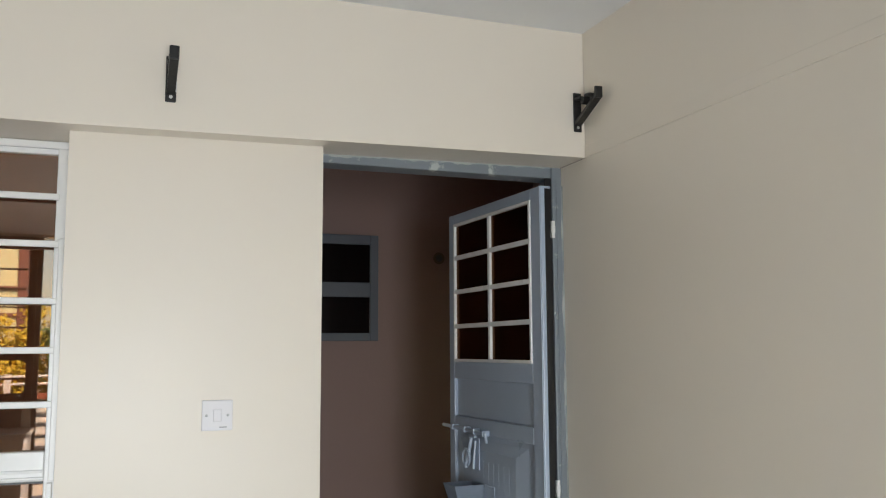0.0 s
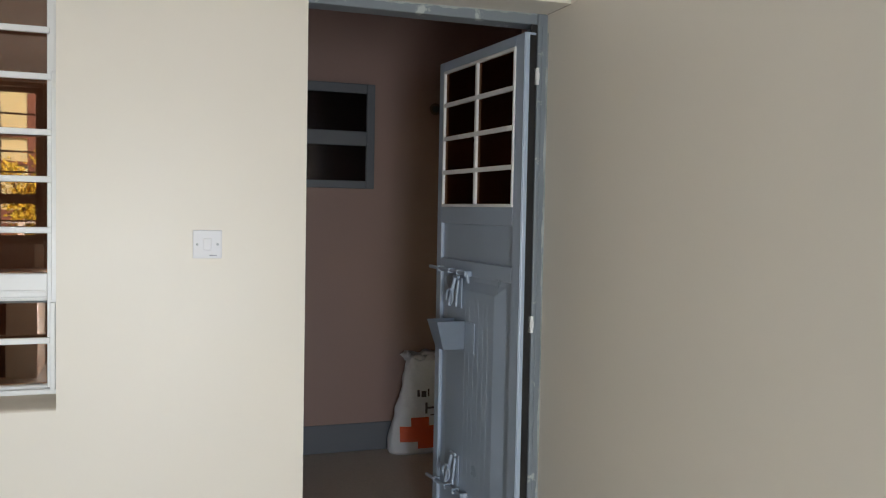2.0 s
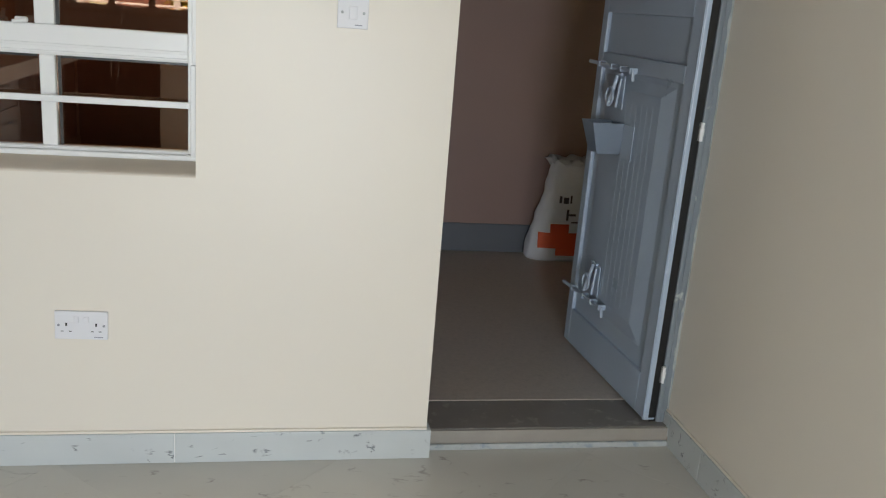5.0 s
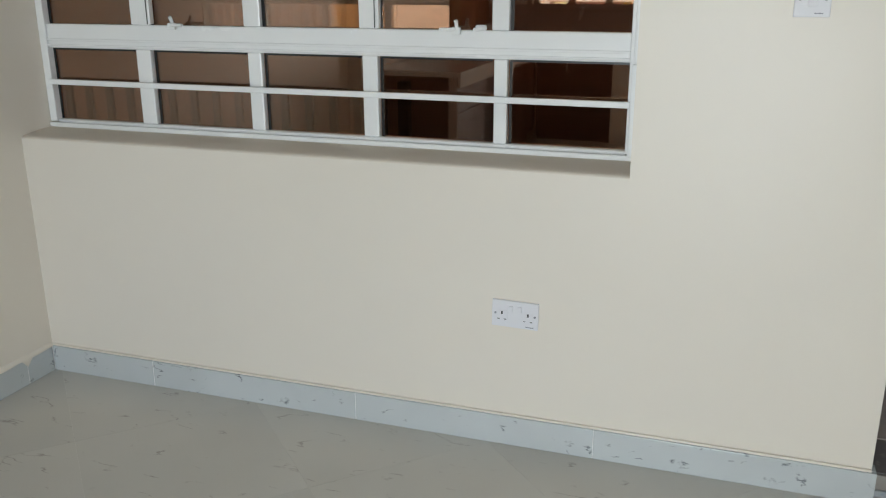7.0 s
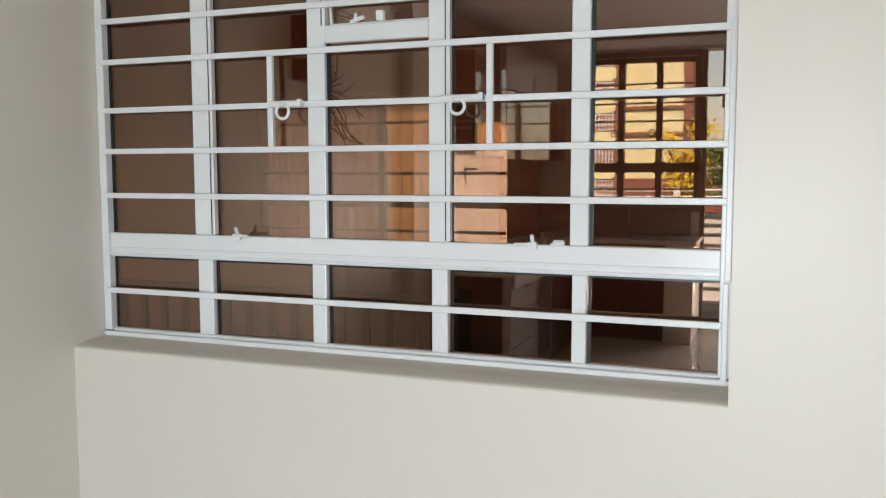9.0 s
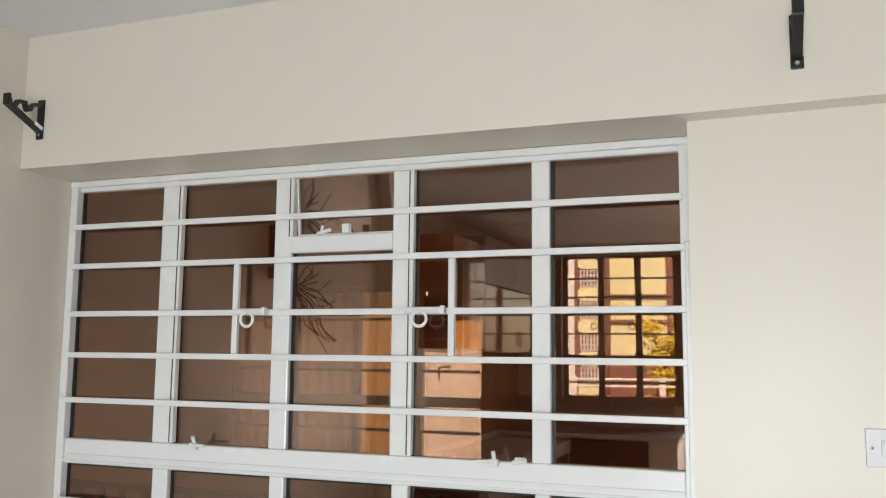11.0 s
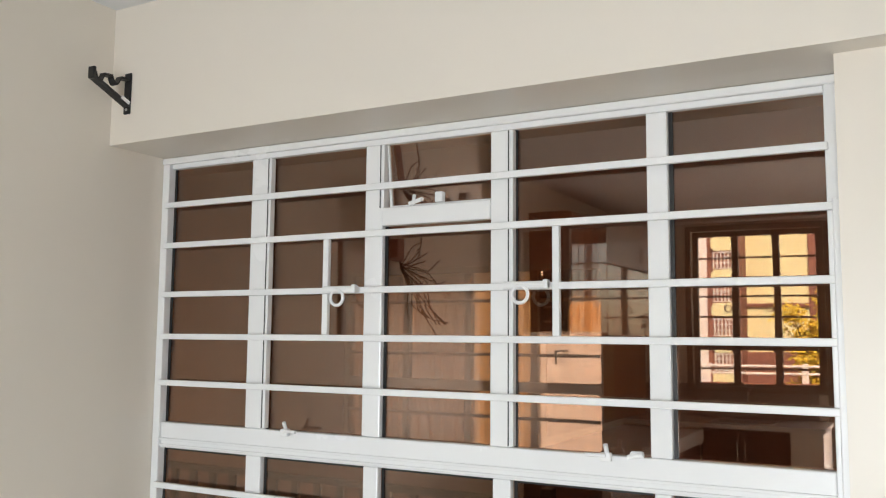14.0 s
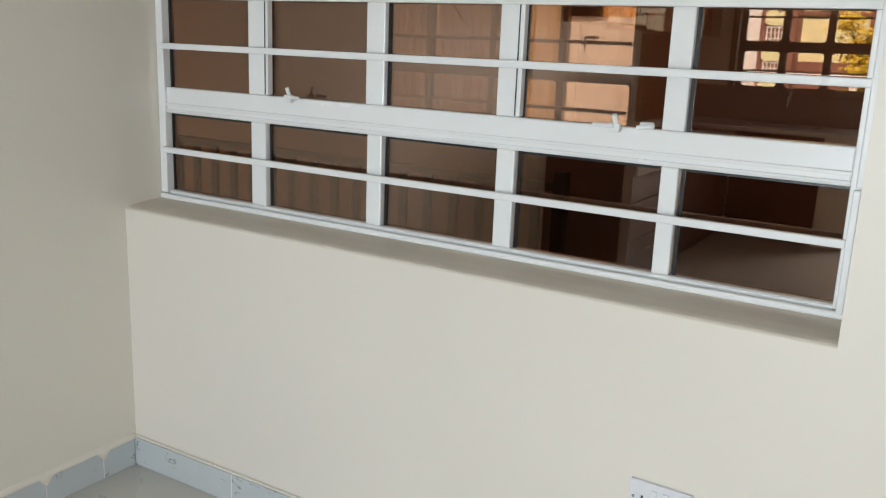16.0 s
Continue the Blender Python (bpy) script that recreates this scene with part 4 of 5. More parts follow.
def sack():
    s = thing("sack", (1.845, 5.12, COR_Z), 0, "white plastic sack with orange print slumped against the corridor wall", "sack")
    g = bmesh.new()
    n, rings_n = 48, 30
    rows = []
    for k in range(rings_n + 1):
        t = k / rings_n
        z = 0.56 * t
        rx = 0.222 - 0.095 * t - 0.03 * max(0, t - 0.8) * 5 * 0.5
        ry = 0.085 - 0.03 * t
        if k == 0:
            rx, ry = rx * 0.93, ry * 0.9
        row = []
        for i in range(n):
            a = 2 * math.pi * i / n
            ca, sa = math.cos(a), math.sin(a)
            q = 3.0
            x = rx * math.copysign(abs(ca) ** (2 / q), ca)
            y = ry * math.copysign(abs(sa) ** (2 / q), sa)
            v = Vector((x, y, z))
            wr = noise.noise(Vector((x * 7, y * 7, z * 4))) * 0.045 + abs(noise.noise(Vector((x * 17 + z * 6, y * 17, z * 9)))) * 0.06 - 0.02
            f = 1 + wr * (0.8 + 3.2 * t)
            row.append(g.verts.new((x * f + 0.01 * t, y * f + 0.02 * t, z + 0.03 * t * noise.noise(Vector((ca * 2, sa * 2, 5))))))
        rows.append(row)
    for a, b in zip(rows, rows[1:]):
        for i in range(n):
            g.faces.new((a[i], a[(i + 1) % n], b[(i + 1) % n], b[i]))
    g.faces.new(rows[0][::-1])
    # folded mouth
    c = g.verts.new((0.03, 0.02, 0.51))
    for i in range(n):
        g.faces.new((rows[-1][i], rows[-1][(i + 1) % n], c))
    bag = part("bag", g, sack_material(), s, smooth=True)
    g = bmesh.new()
    lo = []
    for j, (zz, k) in enumerate(((0.53, 1.0), (0.56, 1.16), (0.585, 1.05), (0.565, 0.8))):
        row = []
        for i in range(40):
            a = 2 * math.pi * i / 40
            f = k * (1 + 0.22 * noise.noise(Vector((math.cos(a) * 2.6, math.sin(a) * 2.6, j * 0.7))))
            row.append(g.verts.new((0.01 + 0.122 * f * math.cos(a), 0.02 + 0.052 * f * math.sin(a), zz + 0.035 * noise.noise(Vector((math.cos(a) * 3, math.sin(a) * 3, 9 + j * 0.3))))))
        lo.append(row)
    for r0, r1 in zip(lo, lo[1:]):
        for i in range(40):
            g.faces.new((r0[i], r0[(i + 1) % 40], r1[(i + 1) % 40], r1[i]))
    part("rolled_mouth", g, mat("grey_white_plastic", (0.6, 0.6, 0.66), 0.4, var=0.1, scale=12), s, "crumpled grey white mouth", smooth=True)


sack()


def stair_railing():
    s = thing("stair_railing", (-2.5, 4.22, COR_Z), 0, "dark iron stair railing in the corridor", "railing")
    part("top_rail", B(-1.4, 1.35, -0.02, 0.02, 0.855, 0.885, 0.004), RAIL, s)
    part("bottom_rail", B(-1.4, 1.35, -0.012, 0.012, 0.08, 0.10, 0.003), RAIL, s)
    for k in range(22):
        x = -1.37 + 0.1245 * k
        part("baluster", B(x - 0.019, x + 0.019, -0.010, 0.010, 0.10, 0.855, 0.002), RAIL, s)
    for x in (-1.4, 1.35):
        part("post", B(x - 0.025, x + 0.025, -0.025, 0.025, 0, 0.93, 0.004), RAIL, s)


stair_railing()

# ---- the far side of the room: kitchen and west wall ----
def distribution_box():
    s = thing("distribution_box", (XL, 1.78, 2.08), 0, "open red brown electrical box with loose dangling wires", "electrical box")
    g = bmesh.new()
    box(g, 0, 0.05, -0.10, 0.10, -0.13, 0.13, 0.004)
    part("casing", g, BOXR, s)
    part("cover", B(0.0, 0.14, 0.10, 0.112, -0.13, 0.2, 0.003), BOXR, s)
    rng = random.Random(7)
    for k in range(19):
        cu = bpy.data.curves.new("wire", "CURVE")
        cu.dimensions, cu.bevel_depth, cu.bevel_resolution = "3D", 0.0031, 1
        sp = cu.splines.new("BEZIER")
        sp.bezier_points.add(3)
        ang, ln, bend = radians(-75 + 175 * (k + rng.random()) / 19), 0.16 + 0.30 * rng.random(), 0.09 * (rng.random() - 0.4)
        ca, sa = -math.cos(ang), math.sin(ang)
        if k % 4 == 1:
            ca, sa, ln = -0.72, -0.45, 0.50
        y0, z0 = -0.10, -0.17
        pts = [(0.04, y0 + 0.02, z0 + 0.03 * rng.random())]
        for f, q in ((0.33, 1.0), (0.7, 1.4), (1.0, -0.3)):
            pts.append((0.03 + 0.08 * rng.random(), y0 + ca * ln * f - sa * bend * q, z0 + sa * ln * f + ca * bend * q - 0.04 * f))
        for bp, q in zip(sp.bezier_points, pts):
            bp.co, bp.handle_left_type, bp.handle_right_type = q, "AUTO", "AUTO"
        cu.materials.append(WIRE)
        w = new("wire", cu)
        w.parent = s


distribution_box()


solid("wall_column", B(XL, XL + 0.09, 0.30, 0.58, 0, ZC, 0.004), CREAM, "cream painted column beside the kitchen", "column", "structure")

KF = -2.06  # front of the sink counter
AX = -1.50  # front of the side counter
AY = 0.28   # free end of the side counter


def sink_cabinet(x0, x1):
    c = thing("sink_cabinet", ((x0 + x1) / 2, KF, 0), 0, "dark brown gloss sink cabinet with closed doors", "cabinet", "kitchen base cabinets")
    part("body", B(x0, x1, YB + 0.01, KF - 0.02, 0.09, 0.85), BROWN, c, world_space=True)
    part("plinth", B(x0, x1, YB + 0.05, KF - 0.06, 0, 0.09), BROWN, c, world_space=True)
    xm = (x0 + x1) / 2
    for a, b, h in ((x0 + 0.003, xm - 0.002, xm - 0.03), (xm + 0.002, x1 - 0.003, xm + 0.03)):
        dr = part("door", B(a, b, KF - 0.02, KF, 0.10, 0.845, 0.003), BROWN, c, world_space=True)
        part("handle", rod(bmesh.new(), (h, KF + 0.02, 0.62), (h, KF + 0.02, 0.76), 0.006), CHROME, dr, "chrome bar handle", world_space=True)


sink_cabinet(-1.49, -0.86)
solid("counter_end_wall", B(-0.80, -0.56, YB, KF + 0.02, 0, 0.862, 0.004), CREAM, "plastered end wall under the sink counter", "wall", "structure")
solid("counter_filler", B(-0.86, -0.802, YB, KF - 0.03, 0, 0.85), BROWN, "dark brown filler panel", "panel", "structure")


def drawer_unit(y0, y1, label):
    c = thing("drawer_unit", (AX, (y0 + y1) / 2, 0), 0, label, "cabinet", "side base cabinets")
    part("body", B(XL, AX - 0.02, y0, y1, 0.09, 0.80), BROWN, c, world_space=True)
    part("plinth", B(XL, AX - 0.06, y0, y1, 0, 0.09), BROWN, c, world_space=True)
    for z0, z1 in ((0.10, 0.33), (0.335, 0.565), (0.57, 0.797)):
        f = part("drawer_front", B(AX - 0.02, AX, y0 + 0.003, y1 - 0.003, z0, z1, 0.004), BROWN, c, world_space=True)
        zm = (z0 + z1) / 2 + 0.04
        ym = (y0 + y1) / 2
        g = bmesh.new()
        rod(g, (AX + 0.03, ym - 0.06, zm), (AX + 0.03, ym + 0.06, zm), 0.006)
        rod(g, (AX, ym - 0.05, zm), (AX + 0.03, ym - 0.05, zm), 0.005)
        rod(g, (AX, ym + 0.05, zm), (AX + 0.03, ym + 0.05, zm), 0.005)
        part("handle", g, CHROME, f, "chrome bar handle", world_space=True)


def base_cabinet(y0, y1):
    c = thing("base_cabinet", (AX, (y0 + y1) / 2, 0), 0, "dark brown cabinet with ribbed doors", "cabinet", "side base cabinets")
    part("body", B(XL, AX - 0.02, y0, y1, 0.09, 0.80), BROWN, c, world_space=True)
    part("plinth", B(XL, AX - 0.06, y0, y1, 0, 0.09), BROWN, c, world_space=True)
    ym = (y0 + y1) / 2
    for a, b in ((y0 + 0.003, ym - 0.002), (ym + 0.002, y1 - 0.003)):
        d = part("door", B(AX - 0.02, AX, a, b, 0.10, 0.797, 0.003), BROWN, c, world_space=True)
        y = a + 0.03
        while y < b - 0.03:
            part("rib", B(AX, AX + 0.006, y, y + 0.012, 0.14, 0.76, 0.002), BROWN, d, world_space=True)
            y += 0.045


drawer_unit(-0.36, 0.26, "dark brown drawer unit with three drawers")
base_cabinet(-1.20, -0.362)
base_cabinet(-2.04, -1.202)
ep = thing("end_panel", (AX, AY, 0), 0, "dark brown end panel with a pale front edge", "panel")
part("panel", B(XL, AX - 0.06, 0.262, AY, 0, 0.808, 0.003), BROWN, ep, world_space=True)
part("edge_strip", B(AX - 0.059, AX, 0.262, AY, 0, 0.808, 0.003), PALEC, ep, "pale laminate edge strip", world_space=True)

bm = B(XL, AX + 0.034, KF + 0.032, AY + 0.02, 0.81, 0.848, 0.004)
box(bm, AX + 0.014, AX + 0.034, KF + 0.032, AY + 0.02, 0.742, 0.812, 0.003)
solid("side_worktop", bm, WTOP, "pale grey granite worktop with a deep front edge", "worktop")
bm = bmesh.new()
box(bm, XL, -1.46, YB + 0.001, KF + 0.03, 0.862, 0.90, 0.004)
box(bm, -1.46, -0.94, KF - 0.10, KF + 0.03, 0.862, 0.90, 0.004)
box(bm, -1.46, -0.94, YB + 0.001, YB + 0.13, 0.862, 0.90, 0.004)
box(bm, -0.94, -0.54, YB + 0.001, KF + 0.03, 0.862, 0.90, 0.004)
solid("worktop", bm, WTOP, "pale grey granite worktop round the sink", "worktop")


def sink():
    s = thing("sink", (-1.2, -2.4, 0.90), 0, "stainless steel kitchen sink bowl let into the worktop", "sink")
    g = bmesh.new()
    x0, x1, y0, y1 = -0.255, 0.255, -0.205, 0.235
    box(g, x0, x1, y0, y1, -0.17, -0.165)
    box(g, x0, x0 + 0.006, y0, y1, -0.165, 0.002)
    box(g, x1 - 0.006, x1, y0, y1, -0.165, 0.002)
    box(g, x0, x1, y0, y0 + 0.006, -0.165, 0.002)
    box(g, x0, x1, y1 - 0.006, y1, -0.165, 0.002)
    part("bowl", g, STEEL, s)
    part("drain", rod(bmesh.new(), (0, 0, -0.166), (0, 0, -0.16), 0.04), CHROME, s)


sink()


def tap():
    s = thing("tap", (-1.20, YB + 0.012, 1.10), 0, "chrome wall mounted kitchen tap", "tap")
    g = bmesh.new()
    rod(g, (0, 0, 0), (0, 0.05, 0), 0.016)
    rod(g, (0, 0.05, 0.01), (0, 0.15, 0.03), 0.010)
    rod(g, (0, 0.15, 0.03), (0, 0.16, -0.05), 0.011)
    part("spout", g, CHROME, s)
    g = bmesh.new()
    rod(g, (0, 0.04, 0), (0, 0.04, 0.06), 0.012)
    rod(g, (-0.03, 0.04, 0.065), (0.03, 0.04, 0.065), 0.009)
    part("handle", g, CHROME, s)


tap()


def kitchen_window():
    w = thing("window_3", (-1.13, YB - 0.1, KW[2]), 0, "grey brown painted kitchen window with bars", "window", kind="structure")
    x0, x1, z0, z1 = KW
    y0, y1 = YB - 0.12, YB - 0.07
    f = bmesh.new()
    box(f, x0, x0 + 0.045, y0, y1, z0, z1, 0.004)
    box(f, x1 - 0.045, x1, y0, y1, z0, z1, 0.004)
    box(f, x0 + 0.045, x1 - 0.045, y0, y1, z0, z0 + 0.045, 0.004)
    box(f, x0 + 0.045, x1 - 0.045, y0, y1, z1 - 0.045, z1, 0.004)
    part("window_frame", f, KFRAME, w, world_space=True)
    zt0, zt1 = 1.495, 1.585
    part("transom", B(x0 + 0.045, x1 - 0.045, y0, y1, zt0, zt1, 0.003), KFRAME, w, world_space=True)
    posts = (-1.328, -0.972)
    for x in posts:
        part("mullion", B(x - 0.029, x + 0.029, y0, y1, zt1, z1 - 0.045, 0.003), KFRAME, w, world_space=True)
        part("mullion", B(x - 0.029, x + 0.029, y0, y1, z0 + 0.045, zt0, 0.003), KFRAME, w, world_space=True)
    for z in (1.33, 1.785, 1.97, 2.14, 2.32):
        part("window_bar", B(x0 + 0.045, x1 - 0.045, y1 + 0.004, y1 + 0.018, z - 0.008, z + 0.008), KFRAME, w, world_space=True)
    # rounded sash corners
    edges = ((x0 + 0.045, posts[0] - 0.029), (posts[0] + 0.029, posts[1] - 0.029), (posts[1] + 0.029, x1 - 0.045))
    for a, b in edges:
        for za, zb in ((zt1, z1 - 0.045), (z0 + 0.045, zt0)):
            part("sash_corners", corner_fillets(a, b, za, zb, y1 - 0.02, y1 - 0.004, 0.03), KFRAME, w, world_space=True)
    for x in posts:
        part("ring_pull", ring(bmesh.new(), (x - 0.06, y1 + 0.022, 1.86), 0.03, 0.006), KFRAME, w, world_space=True)
    part("window_sill", B(x0 - 0.04, x1 + 0.04, YB - 0.06, YB + 0.03, z0 - 0.03, z0 + 0.001, 0.004), KFRAME, w, world_space=True)
    t = bmesh.new()
    box(t, x0 - 0.05, x0, YB, YB + 0.015, z0, z1 + 0.05, 0.003)
    box(t, x1, x1 + 0.025, YB, YB + 0.015, z0, z1 + 0.05, 0.003)
    box(t, x0, x1, YB, YB + 0.015, z1, z1 + 0.05, 0.003)
    part("window_trim", t, KFRAME, w, world_space=True)


kitchen_window()
solid("balcony_door_frame", box(B(DX0, DX0 + 0.04, YB - 0.13, YB - 0.05, 0, DZ, 0.004), DX1 - 0.05, DX1, YB - 0.13, YB - 0.05, 0, DZ, 0.004), KFRAME, "grey brown balcony door frame", "door frame", "structure")


def upper_cabinet(y0, y1, z0, z1, depth, material, label):
    c = thing("wall_cabinet", (XL, (y0 + y1) / 2, z0), 0, label, "cabinet", "kitchen wall cabinets")
    part("body", B(XL, XL + depth - 0.02, y0, y1, z0, z1, 0.002), material, c, world_space=True)
    ym = (y0 + y1) / 2
    for a, b, h in ((y0 + 0.003, ym - 0.002, ym - 0.03), (ym + 0.002, y1 - 0.003, ym + 0.03)):
        d = part("door", B(XL + depth - 0.02, XL + depth, a, b, z0 + 0.003, z1 - 0.003, 0.004), material, c, world_space=True)
        part("handle", rod(bmesh.new(), (XL + depth + 0.02, h, z0 + 0.06), (XL + depth + 0.02, h, z0 + 0.18), 0.005), CHROME, d, "chrome bar handle", world_space=True)


upper_cabinet(-0.248, 0.0, 1.62, 2.42, 0.30, UPPER, "red brown gloss wall cabinet above the worktop")
upper_cabinet(-0.728, -0.25, 1.62, 2.42, 0.30, UPPER, "red brown gloss wall cabinet above the worktop")
upper_cabinet(-2.70, -0.73, 1.60, 2.126, 0.30, UPPER, "red brown gloss wall cabinet above the worktop")
upper_cabinet(-2.36, -0.73, 2.13, 2.50, 0.30, PALEC, "pale laminate wall cabinet near the window")

# glazed tiles between worktop and cabinets
sp = thing("backsplash", (XL, -1.2, 0.9), 0, "white glazed tile backsplash", "backsplash", kind="structure")
tile_w, tile_h = 0.298, 0.238
tile_me = mesh_of("tile", B(0, 0.008, 0, tile_w, 0, tile_h, 0.0015, 1), TILEW)
for i in range(8):
    for j in range(3):
        t = new("tile", tile_me)
        t.parent = sp
        t.location = (0, -1.49 + i * 0.3, 0.002 + j * 0.24)
tile_me2 = mesh_of("tile", B(0, 0.298, 0, 0.008, 0, 0.288, 0.0015, 1), TILED)
for i in range(5):
    t = new("tile", tile_me2)
    t.parent = sp
    t.location = (-0.001 + i * 0.3, YB + 1.2, 0.002)
solid("splash_panel", B(XL, XL + 0.012, YB + 0.01, -1.495, 0.902, 1.598, 0.003), VARN2, "glossy orange brown laminate panel behind the worktop", "panel")

# ---- outside ----
GZ = -3.2
solid("balcony", B(-2.6, 2.2, YB - 1.5, YB - 0.2, -0.2, -0.03, 0.01), CONC, "bare concrete balcony slab", "balcony", "structure")


def balcony_rail():
    s = thing("balcony_railing", (-0.2, YB - 1.45, -0.03), 0, "white painted balcony railing", "railing")
    part("kerb", B(-2.35, 2.35, -0.07, 0.07, 0, 0.10, 0.01), WHITER, s, "white rendered kerb")
    for z in (0.24, 0.36, 0.48, 0.60, 0.72, 0.84, 0.94, 1.04):
        part("rail", rod(bmesh.new(), (-2.3, 0, z), (2.3, 0, z), 0.022), WHITER, s)
    for k in range(5):
        part("post", rod(bmesh.new(), (-2.3 + 1.15 * k, 0, 0), (-2.3 + 1.15 * k, 0, 1.04), 0.025), WHITER, s)


balcony_rail()
solid("ground", B(-600, 600, -900, 300, GZ - 0.5, GZ), EARTH, "dusty open ground", "ground", "structure")
solid("own_building", box(B(-8, XL - 0.21, YB - 0.2, 2.9, GZ, 5.5), XR + 0.21, 8, YB - 0.2, 3.1, GZ, 5.5), YELLOW, "yellow rendered walls of the same building", "building", "structure")
solid("own_lower_floor", B(XL - 0.2, XR + 0.2, YB - 0.19, 5.4, GZ, -0.13), YELLOW, "yellow rendered lower storey", "building", "structure")
solid("own_roof", B(-5.6, 8, YB - 0.4, 5.6, ZC + 0.21, ZC + 0.5), CONC, "flat concrete roof slab", "roof", "structure")
BY = -13.8


def yellow_house():
    h = thing("apartment_building", (-4, BY, GZ), 0, "sunlit yellow apartment building with red brown balcony bay", "building")
    part("wall", B(-7.5, -1.84, BY - 2.2, BY, GZ, 6.6), YELLOW, h, world_space=True)
    part("corner_strip", B(-1.84, -1.66, BY - 2.2, BY + 0.06, GZ, 6.6), REDB, h, world_space=True)
    part("roof", B(-7.8, -1.45, BY - 2.5, BY + 0.3, 6.6, 6.85), ROOF, h, world_space=True)
    part("red_bay", B(-3.74, -3.08, BY, BY + 0.66, GZ, 6.2), REDB, h, "red brown brick bay", world_space=True)
    part("white_pier", B(-4.02, -3.742, BY, BY + 0.66, GZ, 6.3), WHITER, h, "white rendered pier", world_space=True)
    # notched cream plaques and white lattices by turns up the bay
    yf = BY + 0.66
    for k in range(8):
        z = 0.81 + 0.69 * k
        hw, hh, nx, nz = 0.235, 0.15, 0.06, 0.06
        outline = []
        for sx, sz, flip in ((1, 1, 0), (-1, 1, 1), (-1, -1, 0), (1, -1, 1)):
            arc = []
            for i in range(5):
                t = math.pi / 2 * i / 4
                arc.append((sx * (hw - nx * math.cos(t)), sz * (hh - nz * math.sin(t))))
            arc = [(sx * hw, sz * (hh - nz))] + arc + [(sx * (hw - nx), sz * hh)]
            outline += arc[::-1] if flip else arc
        g = bmesh.new()
        fr = [g.verts.new((-3.42 + x, yf + 0.05, z + q)) for x, q in outline]
        bk = [g.verts.new((-3.42 + x, yf, z + q)) for x, q in outline]
        g.faces.new(fr)
        for i in range(len(fr)):
            g.faces.new((fr[i], fr[(i + 1) % len(fr)], bk[(i + 1) % len(fr)], bk[i]))
        bmesh.ops.remove_doubles(g, verts=g.verts[:], dist=1e-5)
        part("plaque", g, YELLOW, h, "cream notched plaque", world_space=True)
        g = bmesh.new()
        for i in range(6):
            x = -3.60 + 0.072 * i
            box(g, x - 0.011, x + 0.011, yf, yf + 0.04, z + 0.18, z + 0.51)
        for i in range(4):
            q = z + 0.18 + 0.11 * i
            box(g, -3.62, -3.22, yf, yf + 0.034, q - 0.01, q + 0.01)
        part("lattice", g, WHITER, h, "white lattice grille", world_space=True)
    part("red_base", B(-3.078, -1.842, BY, BY + 0.12, GZ, 1.36), REDB, h, "red brown base storey", world_space=True)
    for x in (-6.6, -5.2):
        for z in (-2.2, 0.6, 3.4):
            win = part("window", B(x - 0.55, x + 0.55, BY, BY + 0.05, z, z + 1.2), WHITER, h, world_space=True)
            part("pane", B(x - 0.48, x + 0.48, BY + 0.05, BY + 0.06, z + 0.07, z + 1.13), DARKW, win, world_space=True)
    for z in (2.28, 2.84, 4.55, 5.1):
        part("floor_band", B(-3.078, -1.842, BY, BY + 0.05, z, z + 0.07), REDB, h, "red brown string course", world_space=True)


yellow_house()


def boundary_wall():
    s = thing("boundary_wall", (0, -9.5, GZ), 0, "white rendered boundary wall with red coping and pale rails", "wall")
    part("wall", B(-9, 6, -0.1, 0.1, 0, 4.02), WHITER, s)
    part("coping", B(-9, 6, -0.2, 0.2, 4.02, 4.10), ROOF, s)
    for z in (4.26, 4.38):
        part("rail", rod(bmesh.new(), (-9, 0, z), (6, 0, z), 0.022, 8), WHITER, s)
    for k in range(11):
        part("post", B(-9.0 + 1.5 * k - 0.05, -9.0 + 1.5 * k + 0.05, -0.05, 0.05, 4.10, 4.42, 0.01), WHITER, s)


boundary_wall()


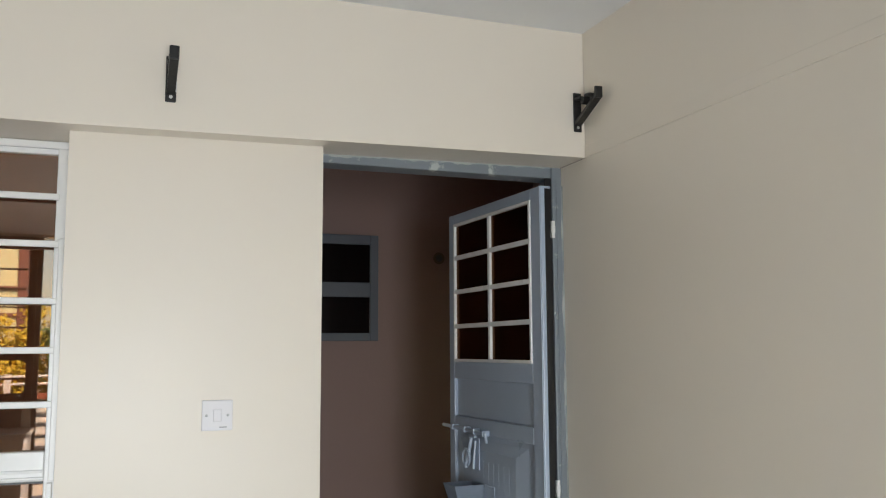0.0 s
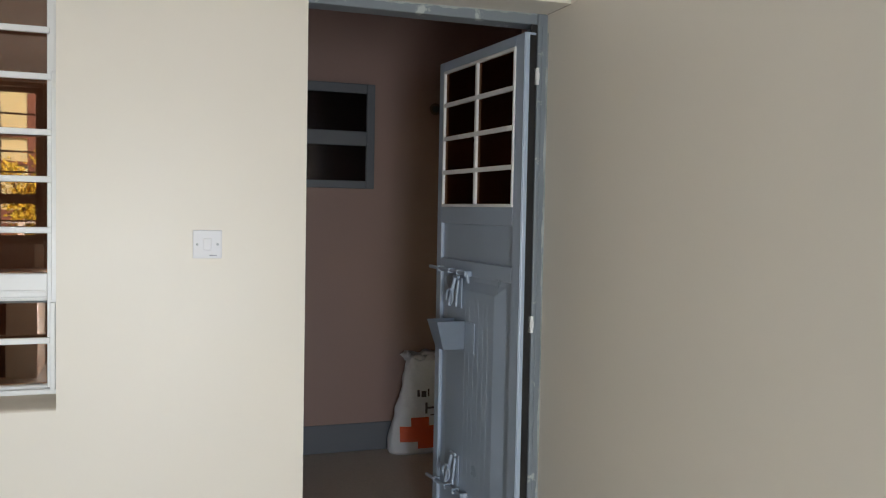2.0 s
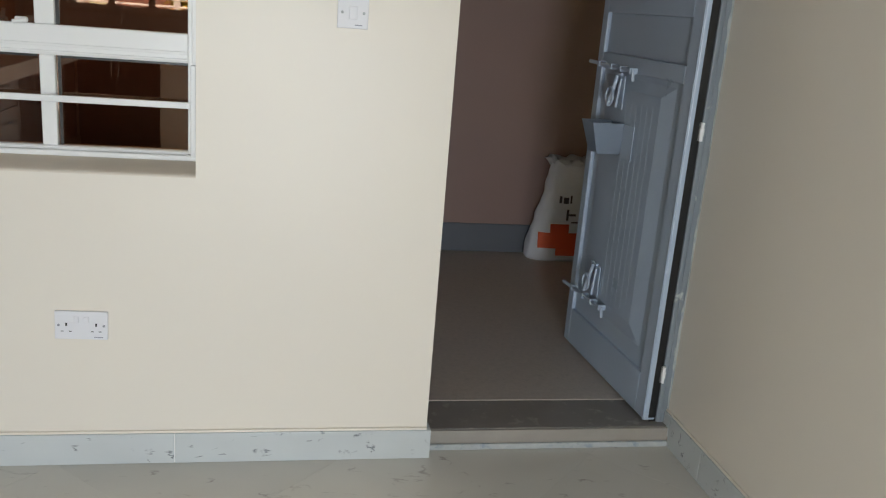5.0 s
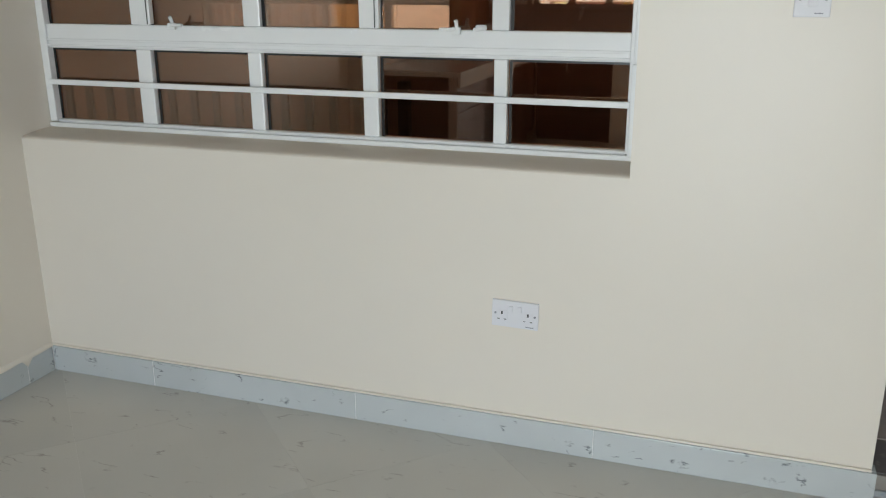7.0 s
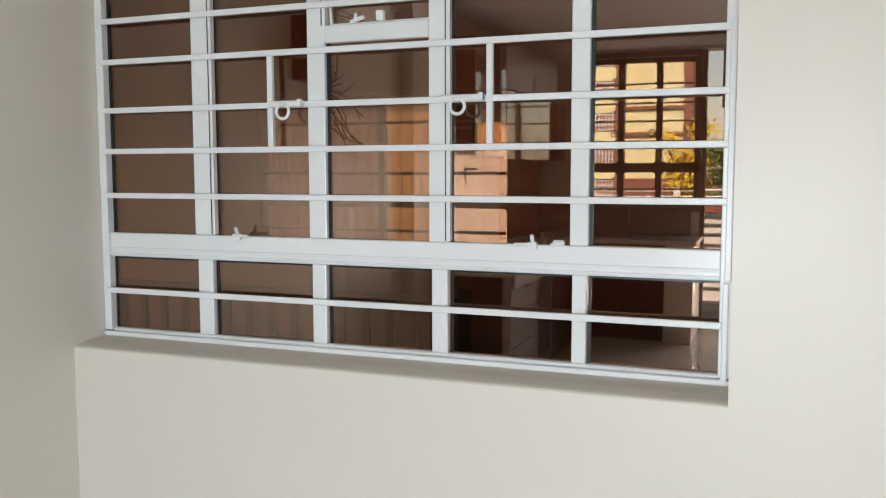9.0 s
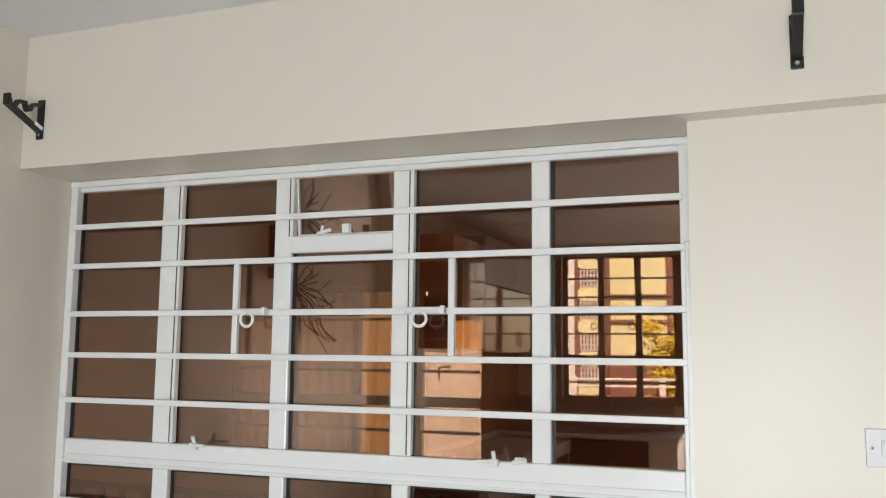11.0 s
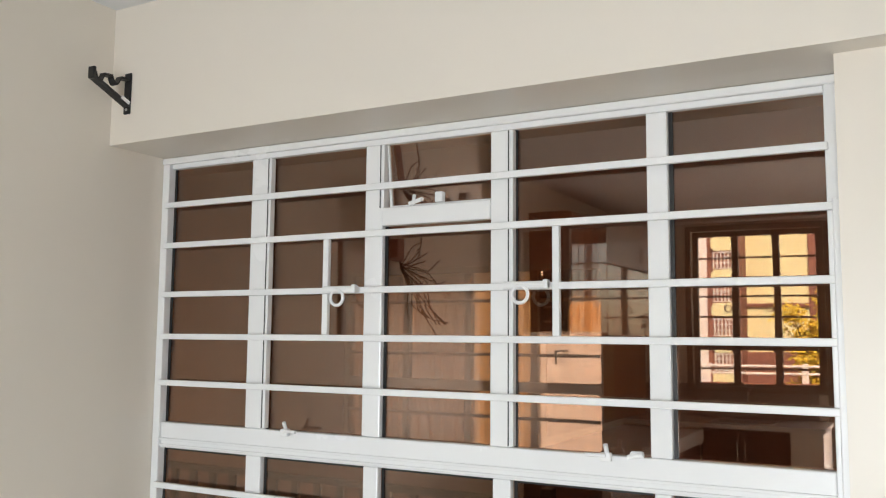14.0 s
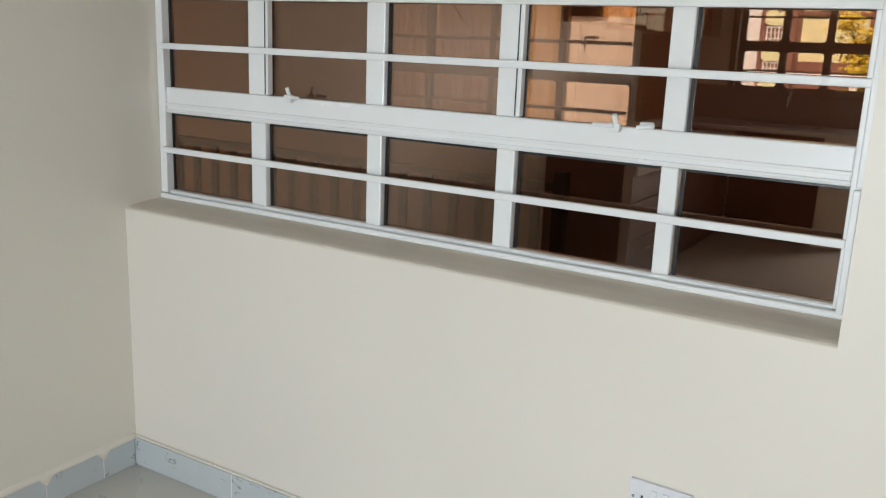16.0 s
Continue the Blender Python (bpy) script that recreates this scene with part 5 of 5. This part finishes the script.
def tree(at, height, spread, material, seed, label, leaves=5200):
    rng = random.Random(seed)
    s = thing("tree", at, 0, label, "tree")
    g = bmesh.new()
    top = Vector((0.1, 0.05, height * 0.75))
    bmesh.ops.create_cone(g, cap_ends=True, segments=9, radius1=0.11, radius2=0.035, depth=height * 0.75, matrix=Matrix.Translation((0, 0, height * 0.375)))
    tips = []
    for k in range(11):
        z = height * (0.3 + 0.05 * k)
        a = k * 2.4
        e = Vector((math.cos(a) * spread * (0.6 + 0.3 * rng.random()), math.sin(a) * spread * (0.6 + 0.3 * rng.random()), z + height * 0.2))
        b = Vector((0, 0, z))
        d = e - b
        bmesh.ops.create_cone(g, cap_ends=False, segments=6, radius1=0.03, radius2=0.008, depth=d.length, matrix=Matrix.Translation((b + e) / 2) @ d.to_track_quat("Z", "Y").to_matrix().to_4x4())
        tips += [e, b + d * 0.6]
    tips.append(Vector((0, 0, height * 0.9)))
    part("trunk", g, BARK, s)
    vs, fs = [], []
    for k in range(leaves):
        c = tips[rng.randrange(len(tips))] + Vector((rng.gauss(0, 1), rng.gauss(0, 1), rng.gauss(0, 0.9))) * spread * 0.22
        u = Vector((rng.gauss(0, 1), rng.gauss(0, 1), rng.gauss(0, 1))).normalized() * 0.055
        w = u.cross(Vector((rng.random(), rng.random(), rng.random() + 0.2))).normalized() * 0.027
        n = len(vs)
        vs += [c - u, c + w, c + u, c - w]
        fs.append((n, n + 1, n + 2, n + 3))
    me = bpy.data.meshes.new("crown")
    me.from_pydata([tuple(v) for v in vs], [], fs)
    me.materials.append(material)
    c = new("crown", me)
    c.parent = s


tree((-1.52, -11.6, GZ), 5.5, 0.55, LEAFY, 3, "small tree with yellow green leaves before the building")
tree((-0.62, -11.0, GZ), 5.3, 0.5, LEAFG, 5, "green leafy tree beside the boundary wall")

# ---- floor tiles, laid diagonally ----
def clip(poly, n, c):
    out = []
    for i, p in enumerate(poly):
        q = poly[(i + 1) % len(poly)]
        a, b = p[0] * n[0] + p[1] * n[1] - c, q[0] * n[0] + q[1] * n[1] - c
        if a <= 0:
            out.append(p)
        if a * b < 0:
            t = a / (a - b)
            out.append((p[0] + t * (q[0] - p[0]), p[1] + t * (q[1] - p[1])))
    return out


TS, TJ, TOX, TOY = 0.60, 0.0007, 0.018, 0.018
tile_count = 0
R2 = math.sqrt(0.5)
for i in range(-14, 15):
    for j in range(-14, 15):
        a0, a1, b0, b1 = i * TS + TJ / 2, (i + 1) * TS - TJ / 2, j * TS + TJ / 2, (j + 1) * TS - TJ / 2
        poly = [((a - b) * R2 + TOX, (a + b) * R2 + TOY) for a, b in ((a0, b0), (a1, b0), (a1, b1), (a0, b1))]
        for n, c in (((1, 0), XR), ((-1, 0), -XL), ((0, 1), 3.04), ((0, -1), -YB)):
            poly = clip(poly, n, c) if len(poly) > 2 else []
        if len(poly) < 3:
            continue
        g = bmesh.new()
        vs = [g.verts.new((x, y, 0.0)) for x, y in poly]
        lo = [g.verts.new((x, y, -0.0004)) for x, y in poly]
        g.faces.new(vs)
        for k in range(len(vs)):
            g.faces.new((vs[k], vs[(k + 1) % len(vs)], lo[(k + 1) % len(vs)], lo[k]))
        part("tile", g, FLOORT, floor_ob)
